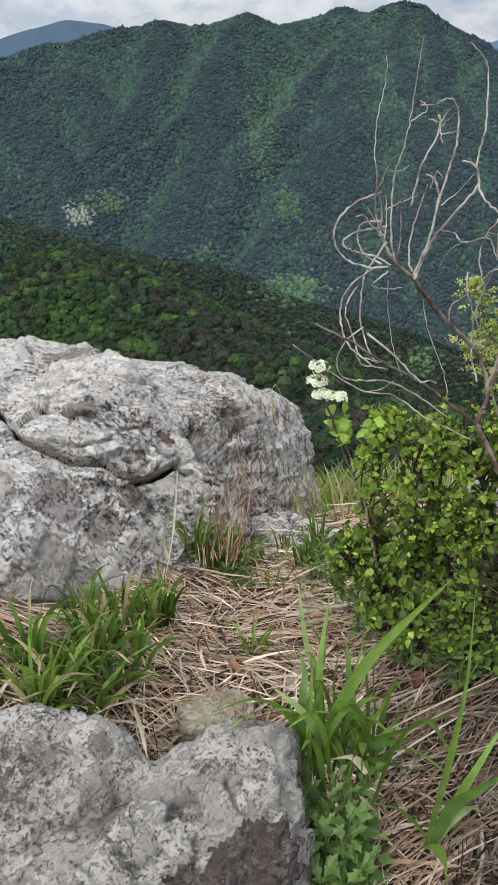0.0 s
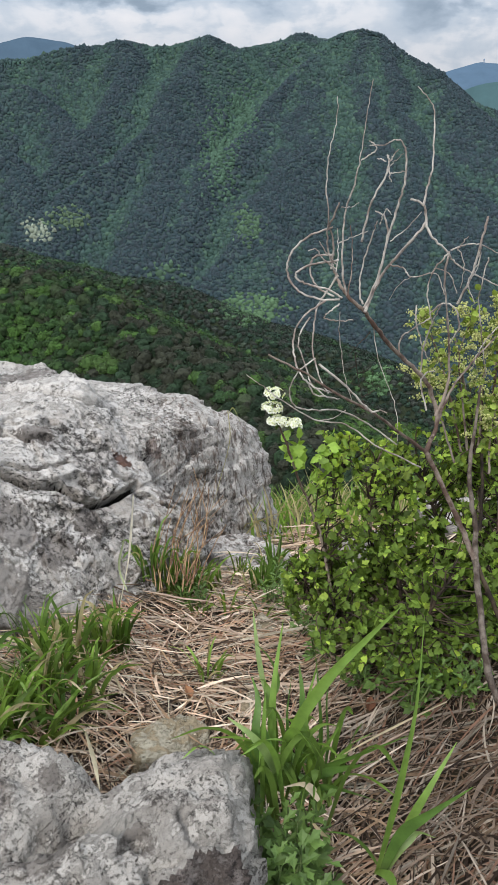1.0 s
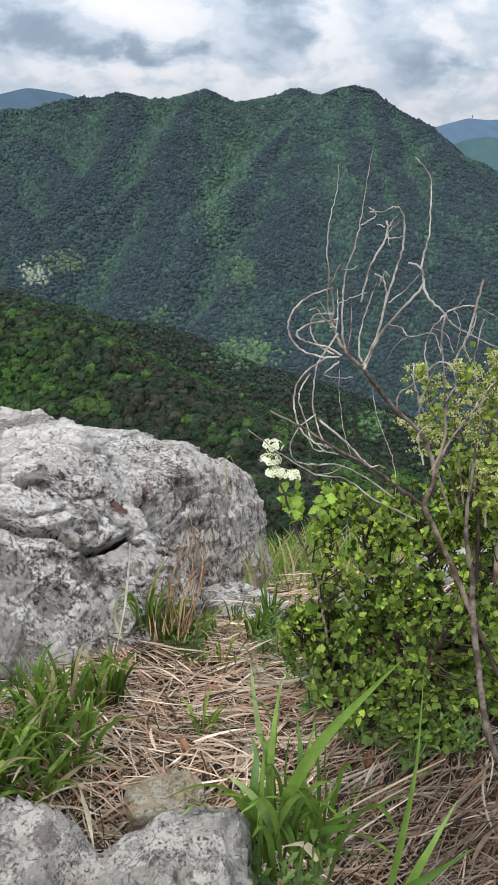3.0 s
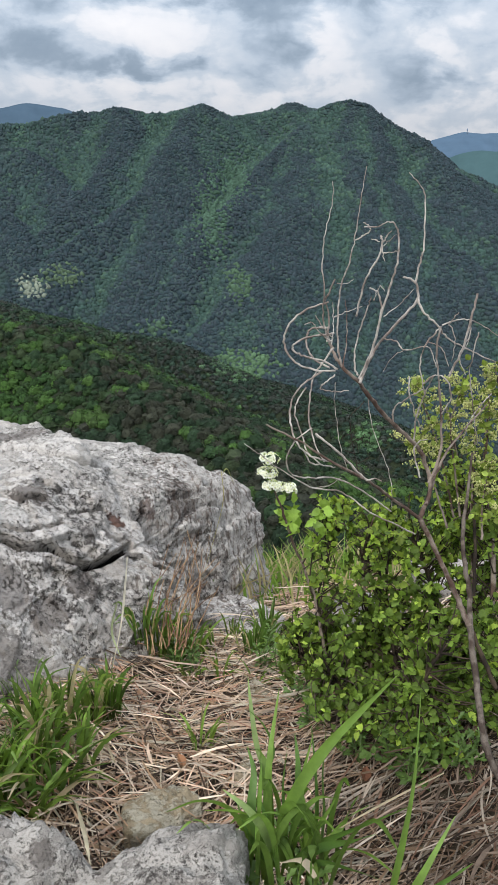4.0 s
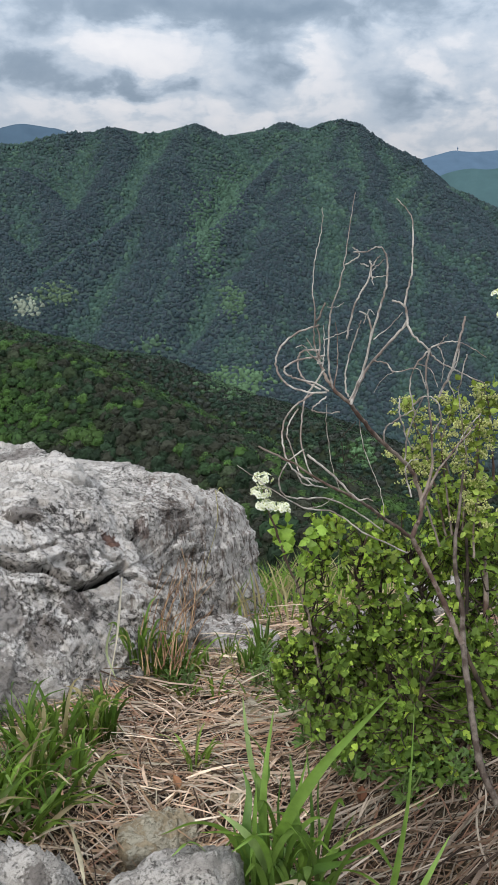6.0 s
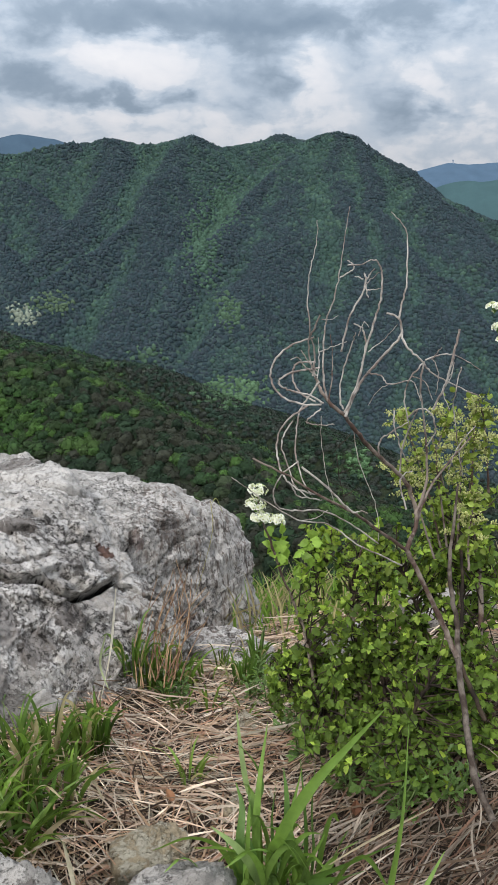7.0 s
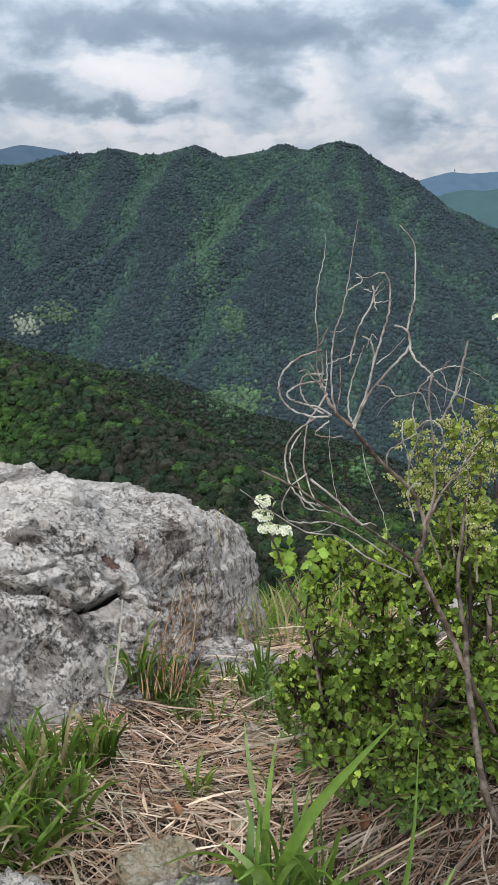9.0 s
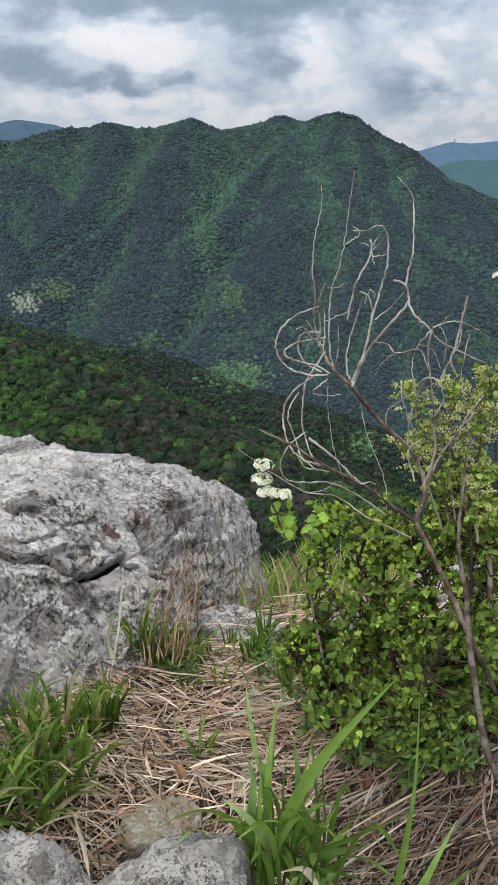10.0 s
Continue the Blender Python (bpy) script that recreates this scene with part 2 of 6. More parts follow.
def crusted_stone(name, base, pale, dark, scale=1.0, soot_at=0.60, streaks=None, stains=()):
    """Weathered rock under plates of pale lichen, with black crusts, rain streaks and earthy stains."""
    k = Nodes(name)
    big = k.noise(3.2 * scale, 4, 0.6, 0.4)
    mid = k.noise(19 * scale, 8, 0.7)
    blot = k.noise(12 * scale, 14, 0.74, 0.25)
    speck = k.noise(80 * scale, 7, 0.75)
    grain = k.noise(330 * scale, 3, 0.7)
    c = k.ramp(mid, (0.36, tuple(v * 0.66 for v in base)), (0.48, tuple(v * 0.92 for v in base)), (0.60, tuple(v * 1.1 for v in base)))
    c = k.mix(k.ramp(big, (0.42, 0.0), (0.62, 0.35)), c, (base[0] * 0.80, base[1] * 0.86, base[2] * 0.87))
    # pale plates with ragged edges and holes
    crust = k.math("MULTIPLY", k.ramp(blot, (0.488, 0.0), (0.50, 1.0)), k.ramp(speck, (0.39, 0.1), (0.43, 1.0)))
    c = k.mix(k.math("MULTIPLY", crust, 0.85), c, k.mix(k.ramp(mid, (0.4, 0.0), (0.6, 1.0)), pale, tuple(v * 0.84 for v in pale)))
    # earthy stains, each in its own place
    bent = k.warped(16 * scale, 0.06 / scale)
    for at, radius, tone, amount in stains:
        m = k.nt.nodes.new("ShaderNodeVectorMath")
        m.operation = "DISTANCE"
        k.link(bent, m.inputs[0])
        m.inputs[1].default_value = tuple(v + 0.03 / scale for v in at)
        mask = k.ramp(k.math("ADD", k.math("DIVIDE", m.outputs["Value"], radius), k.math("MULTIPLY", k.math("SUBTRACT", speck, 0.5), 1.5)), (0.62, 1.0), (0.74, 0.0))
        c = k.mix(k.math("MULTIPLY", mask, amount), c, tone)
    if streaks:
        run = k.noise(1.0, 6, 0.7, 0.3, streaks)
        sep = k.nt.nodes.new("ShaderNodeSeparateXYZ")
        k.link(bent, sep.inputs[0])
        end = k.math("MULTIPLY", k.math("ADD", sep.outputs[0], k.math("MULTIPLY", big, 0.35)), 6.0)
        end = k.ramp(k.math("ADD", end, 1.0), (0.0, 0.0), (0.9, 1.0))
        c = k.mix(k.math("MULTIPLY", k.math("MULTIPLY", k.ramp(run, (0.52, 0.0), (0.57, 1.0)), end), 0.75), c, (0.115, 0.080, 0.062))
        c = k.mix(k.math("MULTIPLY", k.math("MULTIPLY", k.ramp(run, (0.36, 1.0), (0.42, 0.0)), end), 0.6), c, pale)
    # black crusts
    soot = k.math("ADD", k.noise(46 * scale, 13, 0.82), k.math("MULTIPLY", k.math("SUBTRACT", big, 0.5), -0.42))
    soot = k.ramp(soot, (soot_at - 0.01, 0.0), (soot_at + 0.01, 1.0))
    c = k.mix(k.math("MULTIPLY", soot, 0.85), c, dark)
    pits = k.math("MULTIPLY", k.ramp(k.noise(150 * scale, 6, 0.75), (0.575, 0.0), (0.595, 1.0)), k.ramp(k.noise(7 * scale, 4), (0.44, 0.15), (0.58, 0.95)))
    c = k.mix(pits, c, dark)
    c = k.mix(k.ramp(grain, (0.38, 0.35), (0.46, 0.0)), c, dark)
    # thin fissures
    vein = k.math("ABSOLUTE", k.math("SUBTRACT", k.noise(5.5 * scale, 9, 0.62, 0.5, (1.0, 1.0, 2.2)), 0.5))
    seam = k.math("MULTIPLY", k.ramp(vein, (0.0, 1.0), (0.007, 0.0)), k.ramp(k.noise(7 * scale, 4), (0.48, 0.0), (0.52, 1.0)))
    c = k.mix(k.math("MULTIPLY", seam, 0.85), c, dark)
    plate = k.cells(15 * scale, "F1", bent).outputs["Color"]
    h = k.math("ADD", k.math("MULTIPLY", mid, 0.55), k.math("ADD", k.math("MULTIPLY", crust, 0.16), k.math("ADD", k.math("MULTIPLY", pits, -0.2), k.math("MULTIPLY", soot, -0.15))))
    h = k.math("ADD", h, k.math("ADD", k.math("MULTIPLY", plate, 0.4), k.math("MULTIPLY", seam, -0.9)))
    n1 = k.bump(h, 1.0, 0.010 / scale)
    return k.done(c, 0.92, k.bump(speck, 0.8, 0.0035, n1), 0.2)


EARTH, RUST = (0.085, 0.066, 0.056), (0.11, 0.045, 0.028)
STONE = crusted_stone("boulder_stone", (0.415, 0.380, 0.346), (0.605, 0.563, 0.520), (0.050, 0.042, 0.038), 1.0, 0.595, (60.0, 60.0, 6.0), (
    ((-0.330, 1.666, 0.102), 0.035, RUST, 0.9), ((-0.409, 1.285, 0.094), 0.07, EARTH, 0.65), ((-0.488, 1.279, 0.154), 0.10, EARTH, 0.6), ((-0.500, 1.130, 0.060), 0.15, EARTH, 0.55), ((-0.268, 1.803, 0.063), 0.05, RUST, 0.6),
    ((-0.512, 1.581, 0.218), 0.07, EARTH, 0.7), ((-0.366, 1.389, 0.080), 0.06, EARTH, 0.7), ((-0.681, 2.066, 0.157), 0.12, EARTH, 0.6), ((-0.190, 1.920, 0.033), 0.09, EARTH, 0.6)))
STONE_FRONT = crusted_stone("front_stone", (0.305, 0.275, 0.244), (0.475, 0.437, 0.392), (0.075, 0.064, 0.058), 2.1, 0.60, None, (
    ((-0.215, 0.500, 0.268), 0.05, EARTH, 0.6), ((-0.226, 0.585, 0.274), 0.03, EARTH, 0.6), ((-0.290, 0.560, 0.275), 0.04, EARTH, 0.5), ((-0.120, 0.515, 0.262), 0.03, EARTH, 0.6)))
# near-black tone that paints the shade inside the boulder's cracks
CRACK_SHADE = stone_material("crack_shade", (0.036, 0.029, 0.024), (0.012, 0.010, 0.009), (0.075, 0.066, 0.058), 1.6, 0.1)
STONE_BROWN = stone_material("broken_stone", (0.115, 0.092, 0.080), (0.05, 0.04, 0.036), (0.21, 0.18, 0.165), 1.6, 0.1)
STONE_TAN = crusted_stone("tan_stone", (0.33, 0.265, 0.175), (0.45, 0.41, 0.32), (0.10, 0.08, 0.055), 3.0, 0.64)


def soil_material():
    k = Nodes("soil")
    a = k.noise(2.5, 6, 0.6)
    b = k.noise(40, 6, 0.7)
    c = k.ramp(b, (0.3, (0.016, 0.011, 0.008)), (0.55, (0.038, 0.027, 0.019)), (0.75, (0.08, 0.06, 0.04)))
    return k.done(k.mix(k.ramp(a, (0.4, 0.0), (0.6, 0.4)), c, (0.06, 0.055, 0.03)), 0.95, k.bump(b, 0.8, 0.01))


def tinted_material(name, rough=0.7, through_light=0.25, vary=0.35, spec=0.25, scale=30.0, round_=0.0):
    """Foliage whose own colour is stored with the mesh, varied leaf by leaf; some light comes through."""
    k = Nodes(name)
    at = k.nt.nodes.new("ShaderNodeAttribute")
    at.attribute_name = "tint"
    geo = k.nt.nodes.new("ShaderNodeNewGeometry")
    v = k.ramp(geo.outputs["Random Per Island"], (0.0, 1.0 - vary), (1.0, 1.0 + vary))
    c = k.mix(1.0, at.outputs["Color"], v, "MULTIPLY")
    c = k.mix(0.5, c, k.mix(1.0, c, k.ramp(k.noise(scale, 4, 0.65), (0.3, 0.55), (0.7, 1.5)), "MULTIPLY"))
    m = k.done(c, rough, None, spec)
    if through_light:
        tr, mix = k.nt.nodes.new("ShaderNodeBsdfTranslucent"), k.nt.nodes.new("ShaderNodeMixShader")
        k.link(k.mix(1.0, c, (1.25, 1.3, 0.6), "MULTIPLY"), tr.inputs[0])
        mix.inputs[0].default_value = through_light
        k.link(k.b.outputs[0], mix.inputs[1])
        k.link(tr.outputs[0], mix.inputs[2])
        k.link(mix.outputs[0], k.out.inputs[0])
    return m


SOIL = soil_material()
FOREST = tinted_material("forest_foliage", 0.8, 0.06, 0.42, 0.15, 0.35)
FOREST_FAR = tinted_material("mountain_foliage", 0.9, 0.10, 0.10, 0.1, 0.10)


def forest_floor_material(name, low, high):
    k = Nodes(name)
    a = k.noise(0.02, 6, 0.65)
    b = k.noise(0.25, 6, 0.7)
    c = k.ramp(b, (0.35, low), (0.65, high))
    return k.done(k.mix(k.ramp(a, (0.4, 0.0), (0.65, 0.6)), c, low), 0.95, k.bump(b, 1.0, 1.5))


# the far floor is paler and bluer, with haze put into its colour
FLOOR = forest_floor_material("hazed_forest_floor", (0.034, 0.056, 0.055), (0.052, 0.080, 0.075))
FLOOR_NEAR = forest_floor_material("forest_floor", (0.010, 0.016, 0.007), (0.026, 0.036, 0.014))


def part(name, bm, material, parent, label="", smooth=True):
    """A bmesh or mesh as one object under a thing or part."""
    if isinstance(bm, bmesh.types.BMesh):
        me = bpy.data.meshes.new(name)
        bm.to_mesh(me)
        bm.free()
        me.polygons.foreach_set("use_smooth", [smooth] * len(me.polygons))
        me.materials.append(material)
    else:
        me = bm
    ob = new(name, me)
    if parent:
        ob.parent = parent
    return tagged(ob, label) if label else ob


# ---------------------------------------------------------------- land
def near_z(x, y):
    """Height of the hilltop ground round the viewpoint."""
    def ramp(v):
        return v * (v > 0)
    z = -0.30 * ramp(y - 0.95) - 0.20 * ramp(y - 1.5) - 0.08 * ramp(y - 2.3) - 0.25 * ramp(y - 3.4)
    side = 1 / (1 + ramp(y - 0.9) * 1.6)
    z = z + 0.55 * ramp(x - 0.10) * side - 0.35 * ramp(x - 0.55) * side + 0.48 * ramp(-x - 0.14) * side - 0.3 * ramp(-x - 0.55) * side
    # a dip at the foot of the boulder
    z = z - 0.06 * np.exp(-((x + 0.5) / 0.2) ** 2 - ((y - 1.08) / 0.15) ** 2)
    return z - 0.05 * ramp(-y)


# the faces of the rocks: way out and a place on the face
BOULDER_SLAB = [((0.33, 0.02, 1), (-0.35, 1.85, 0.134)), ((0.14, 0.10, 1), (-0.5, 2.0, 0.124)), ((0.55, 0.15, 0.8), (-0.07, 2.14, -0.01)),
        ((0.65, -0.76, 0.12), (-0.395, 1.475, 0.12)), ((0.8, -0.55, 0.2), (-0.08, 1.98, -0.2)), ((0.97, 0.1, 0.2), (0.065, 2.3, -0.35)),
        ((-0.1, -0.9, 0.25), (-0.9, 1.2, 0.1)), ((-1, 0, 0.1), (-1.7, 2, 0)),
        ((0.1, 1, 0.35), (-0.4, 2.22, 0.12)), ((0.3, 1, 0.1), (0, 2.45, -0.3)), ((0, 0, -1), (-0.5, 2, -1.1))]
BOULDER_BASE = [((0.60, -0.14, 0.78), (-0.40, 1.24, 0.080)), ((0.85, -0.48, 0.2), (-0.375, 1.2, 0.066)), ((0.12, -0.9, 0.25), (-0.5, 1.03, 0.08)),
        ((0.75, 0.55, 0.2), (-0.19, 1.63, 0)), ((-0.2, 0.1, 1), (-0.6, 1.4, 0.24)), ((-1, 0, 0), (-1.5, 1.5, 0)), ((0, 1, 0), (-0.6, 2.3, 0)), ((0, 0, -1), (-0.5, 2, -1.1))]
FRONT_BLOCK = [((0.06, -0.1, 1), (-0.07, 0.6, 0.277)), ((0.05, 0.9, 0.3), (-0.05, 0.645, 0.24)),
        ((1, 0.05, 0.05), (0.000, 0.6, 0.1)), ((-0.2, 0.1, 1), (-0.244, 0.566, 0.298)),
        ((-0.15, 0.9, 0.35), (-0.3, 0.66, 0.28)), ((0, 0, -1), (0, 0.5, -0.3)),
        ((0, -1, 0.3), (-0.2, 0.12, 0.2)), ((0.55, -0.62, 0.45), (-0.07, 0.485, 0.255)), ((-1, 0, 0.1), (-0.8, 0.4, 0.1))]
ROCKS = {"boulder": ((-0.62, 1.75, -0.30), (BOULDER_SLAB, BOULDER_BASE), 26), "front_rock": ((-0.28, 0.42, 0.0), (FRONT_BLOCK,), 26)}


# the ridges of the land
RIDGES = []


def ridge(steep, *crest):
    """A crest line, and how steeply its sides fall."""
    RIDGES.append((steep, crest))


ridge(0.85, (-788, 1438, -80), (-664, 1477, -43), (-564, 1502, -17), (-461, 1522, 8), (-407, 1522, 13), (-351, 1519, 26), (-313, 1518, 32), (-271, 1516, 34), (-238, 1514, 43), (-211, 1511, 42), (-190, 1509, 34), (-159, 1507, 28), (-127, 1505, 32), (-95, 1502, 38), (-69, 1500, 42), (-48, 1504, 36), (-27, 1511, 28), (10, 1521, 33), (63, 1528, 34), (105, 1515, 36), (136, 1503, 43), (166, 1496, 50), (193, 1489, 47), (231, 1473, 36), (263, 1446, 15), (290, 1421, -2), (334, 1385, -29), (359, 1360, -49), (402, 1330, -75), (485, 1281, -109), (607, 1226, -144))
ridge(0.6, (-81, 1944, 21), (-15, 1950, 35), (52, 1959, 54), (105, 1963, 65), (143, 1962, 60), (179, 1956, 47), (266, 1936, 4))
# the spurs of the mountain
ridge(0.8, (-456, 1312, -14), (-402, 1316, -21), (-353, 1302, -35), (-305, 1263, -59), (-284, 1218, -84))
ridge(0.8, (-416, 1163, -91), (-361, 1140, -111), (-330, 1109, -130), (-305, 1076, -150), (-295, 1041, -168))
ridge(1.0, (-221, 1473, 42), (-202, 1416, 6), (-214, 1325, -38), (-252, 1236, -78), (-279, 1168, -109), (-287, 1118, -132))
ridge(1.0, (-68, 1488, 36), (-98, 1454, 20), (-129, 1391, -11), (-151, 1308, -51), (-172, 1238, -84), (-200, 1180, -110), (-232, 1108, -143), (-255, 1051, -168), (-266, 989, -197))
ridge(0.7, (-129, 1391, -11), (-133, 1318, -47), (-141, 1238, -86), (-134, 1153, -129), (-139, 1088, -161), (-149, 1016, -195), (-161, 951, -227))
ridge(1.0, (149, 1483, 49), (116, 1451, 19), (78, 1385, -15), (41, 1322, -48), (8, 1254, -82), (-28, 1207, -105), (-62, 1160, -128), (-81, 1117, -149), (-97, 1067, -173), (-103, 1020, -196), (-111, 966, -223))
ridge(0.6, (116, 1451, 19), (99, 1335, -40), (70, 1227, -95), (40, 1131, -143), (14, 1046, -186), (-25, 979, -219), (-60, 909, -254))
ridge(0.6, (40, 1131, -143), (33, 1045, -186), (35, 968, -224), (47, 899, -259), (58, 845, -285))
ridge(0.7, (187, 1478, 47), (177, 1416, 4), (184, 1326, -40), (200, 1251, -76), (196, 1157, -122), (171, 1070, -167), (137, 982, -213), (118, 894, -258), (104, 825, -293))
ridge(0.95, (221, 1474, 40), (220, 1391, -5), (230, 1319, -40), (239, 1252, -72), (251, 1190, -101), (269, 1127, -129), (291, 1071, -154), (311, 1023, -175), (335, 969, -196), (368, 918, -215), (397, 859, -236))
ridge(0.6, (251, 1190, -101), (231, 1098, -148), (205, 1006, -195), (185, 925, -237), (174, 852, -274))
ridge(0.6, (291, 1071, -154), (269, 984, -199), (246, 905, -240), (229, 835, -276))
ridge(0.7, (320, 1327, -26), (335, 1223, -75), (358, 1137, -113), (379, 1064, -144), (401, 1008, -167))
# the middle ridge, the near ridge and the hill underfoot
ridge(0.5, (-433, 789, -129), (-302, 719, -140), (-220, 664, -144), (-185, 644, -146), (-151, 622, -150), (-110, 605, -156), (-81, 595, -158), (-55, 567, -158), (-32, 544, -163), (-6, 515, -172), (14, 500, -173), (34, 489, -172), (56, 475, -172), (76, 454, -174), (94, 430, -176), (112, 400, -177), (130, 362, -174), (144, 319, -169))
ridge(0.6, (-209, 376, -73), (-145, 340, -78), (-105, 313, -78), (-88, 302, -78), (-72, 291, -81), (-62, 278, -82), (-53, 260, -83), (-40, 247, -82), (-29, 238, -80), (-22, 224, -81), (-13, 210, -80), (-4, 198, -79), (2, 185, -80), (9, 165, -79), (15, 144, -76))
ridge(0.78, (-900, -1800, -60), (-300, -700, 30), (-60, -120, 8), (0, 0, -0.6))

RANGES = [
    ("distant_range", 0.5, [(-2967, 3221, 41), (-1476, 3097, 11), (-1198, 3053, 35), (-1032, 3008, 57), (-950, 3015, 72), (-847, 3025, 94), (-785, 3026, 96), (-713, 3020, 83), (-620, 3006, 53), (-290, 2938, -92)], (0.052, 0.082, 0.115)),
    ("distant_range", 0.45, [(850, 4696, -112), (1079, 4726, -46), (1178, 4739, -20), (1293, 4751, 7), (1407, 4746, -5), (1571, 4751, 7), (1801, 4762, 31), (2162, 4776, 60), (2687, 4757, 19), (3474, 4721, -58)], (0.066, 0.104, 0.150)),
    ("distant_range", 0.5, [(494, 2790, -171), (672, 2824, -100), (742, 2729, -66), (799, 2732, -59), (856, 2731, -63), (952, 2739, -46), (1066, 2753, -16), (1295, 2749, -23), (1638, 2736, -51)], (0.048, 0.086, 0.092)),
]


def smooth_line(points, steps):
    """A line led smoothly through the points."""
    q = [np.array(v, float) for v in points]
    q = [2 * q[0] - q[1]] + q + [2 * q[-1] - q[-2]]
    out = []
    for a, b, c, d in zip(q[:-3], q[1:-2], q[2:-1], q[3:]):
        for k in range(steps):
            t = k / steps
            out.append(0.5 * (2 * b + (c - a) * t + (2 * a - 5 * b + 4 * c - d) * t * t + (3 * b - a - 3 * c + d) * t ** 3))
    return out + [q[-2]]


def macro_z(p):
    """Height of the land at the rows of p: the softened highest of all ridges' flanks."""
    tents = []
    for steep, crest in RIDGES:
        best = np.full(len(p), -1e9)
        c = np.array(smooth_line(crest, 3), float)
        for a, b in zip(c[:-1], c[1:]):
            ab = b[:2] - a[:2]
            u = np.clip(((p - a[:2]) @ ab) / (ab @ ab), 0, 1)
            d = np.hypot(*(p - a[:2] - u[:, None] * ab).T)
            best = np.maximum(best, a[2] + u * (b[2] - a[2]) - steep * (np.sqrt(d * d + 64) - 8))
        tents.append(best)
    t = np.array(tents)
    k = 2.0 + 0.0022 * np.hypot(*p.T)
    top = t.max(0)
    z = top + k * np.log(np.exp((t - top) / k).sum(0)) - k * 0.3
    return np.maximum(z, -420.0)


def land_z(p):
    r = np.hypot(*p.T)
    q = np.c_[p, np.zeros(len(p))]
    push = np.stack([fbm(q / 90.0, 3, 61), fbm(q / 90.0, 3, 71)], -1) * 13.0 * np.clip((r - 600) / 300, 0, 1)[:, None]
    far = macro_z(p + push)
    far = far + (fbm(q / 70.0, 4, 5) * 4.0 - (np.abs(fbm(q / 200.0, 3, 15)) * 4.0 + np.abs(fbm(q / 70.0, 3, 25)) * 6.0) * np.clip((r - 600) / 400, 0, 1) + 5 * np.clip((r - 600) / 400, 0, 1)) * np.clip((r - 60) / 300, 0, 1)
    w = np.clip((r - 4) / 30, 0, 1)
    w = w * w * (3 - 2 * w)
    near = near_z(p[:, 0], p[:, 1]) + fbm(q / 0.35, 3, 9) * 0.012 * np.clip(4 - r, 0, 1) + fbm(q / 1.5, 4, 3) * 0.05 * np.clip(r - 2, 0, 1)
    return near * (1 - w) + far * w


def build_land():
    az = np.radians(np.r_[np.arange(-180, -27, 4.5), np.arange(-27, 27, 0.2), np.arange(27, 180, 4.5)])
    rad = np.r_[0.003, 0.05, 0.11, 0.18, 0.25 * np.exp(np.arange(0, 200) * 0.0300), 100 * np.exp(np.arange(0, 300) * 0.0092), 1600 * np.exp(np.arange(0, 28) * 0.009), 2060 * np.exp(np.arange(0, 24) * 0.035)]
    A, R = np.meshgrid(az, rad)
    p = np.c_[(np.sin(A) * R).ravel(), (np.cos(A) * R).ravel()]
    v = np.c_[p, land_z(p)]
    n, m = len(rad), len(az)
    i, j = np.meshgrid(np.arange(n - 1), np.arange(m), indexing="ij")
    k = (j + 1) % m
    f = np.stack([i * m + j, i * m + k, (i + 1) * m + k, (i + 1) * m + j], -1).reshape(-1, 4)
    me = mesh_np("ground", v, f[:, ::-1], SOIL, True)
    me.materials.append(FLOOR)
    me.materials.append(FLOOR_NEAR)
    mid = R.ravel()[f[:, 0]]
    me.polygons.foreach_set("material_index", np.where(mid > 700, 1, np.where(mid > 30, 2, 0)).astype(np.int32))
    return tagged(new("ground", me), "bare brown soil of a hilltop falling to wooded valleys and ridges", kind="structure")


ground = build_land()


def distant_range(name, steep, crest, colour):
    """A far mountain range, so far off that the air has made it plain blue."""
    line = np.array(smooth_line(crest, 12))
    line[:, 2] += 8 * fbm(np.c_[line[:, :2] / 160.0, np.zeros(len(line))], 3, 3)
    out = line / np.linalg.norm(line[:, :2], axis=1)[:, None]
    V = []
    for k, (back, drop) in enumerate(((260, 150), (90, 30), (0, 0), (-60, 22), (-200, 110), (-420, 260), (-700, 600))):
        q = line + np.c_[out[:, :2] * back, np.full(len(line), -drop * steep * 1.4)]
        q[:, 2] += (fbm(np.c_[q[:, :2] / 120.0, np.zeros(len(q))], 4, 8) - 0.3) * 14 * (k not in (2,))
        V.append(q)
    v, n = np.concatenate(V), len(line)
    i, j = np.meshgrid(np.arange(len(V) - 1), np.arange(n - 1), indexing="ij")
    f = np.stack([i * n + j, i * n + j + 1, (i + 1) * n + j + 1, (i + 1) * n + j], -1).reshape(-1, 4)
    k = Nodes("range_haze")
    # haze painted in: a flat blue base colour that also glows faintly
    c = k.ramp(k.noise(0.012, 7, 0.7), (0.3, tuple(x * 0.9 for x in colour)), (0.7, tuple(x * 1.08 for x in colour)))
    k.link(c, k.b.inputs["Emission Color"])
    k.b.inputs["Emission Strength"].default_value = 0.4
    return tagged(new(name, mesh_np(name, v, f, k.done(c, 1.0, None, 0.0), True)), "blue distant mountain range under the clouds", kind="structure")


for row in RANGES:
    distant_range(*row)


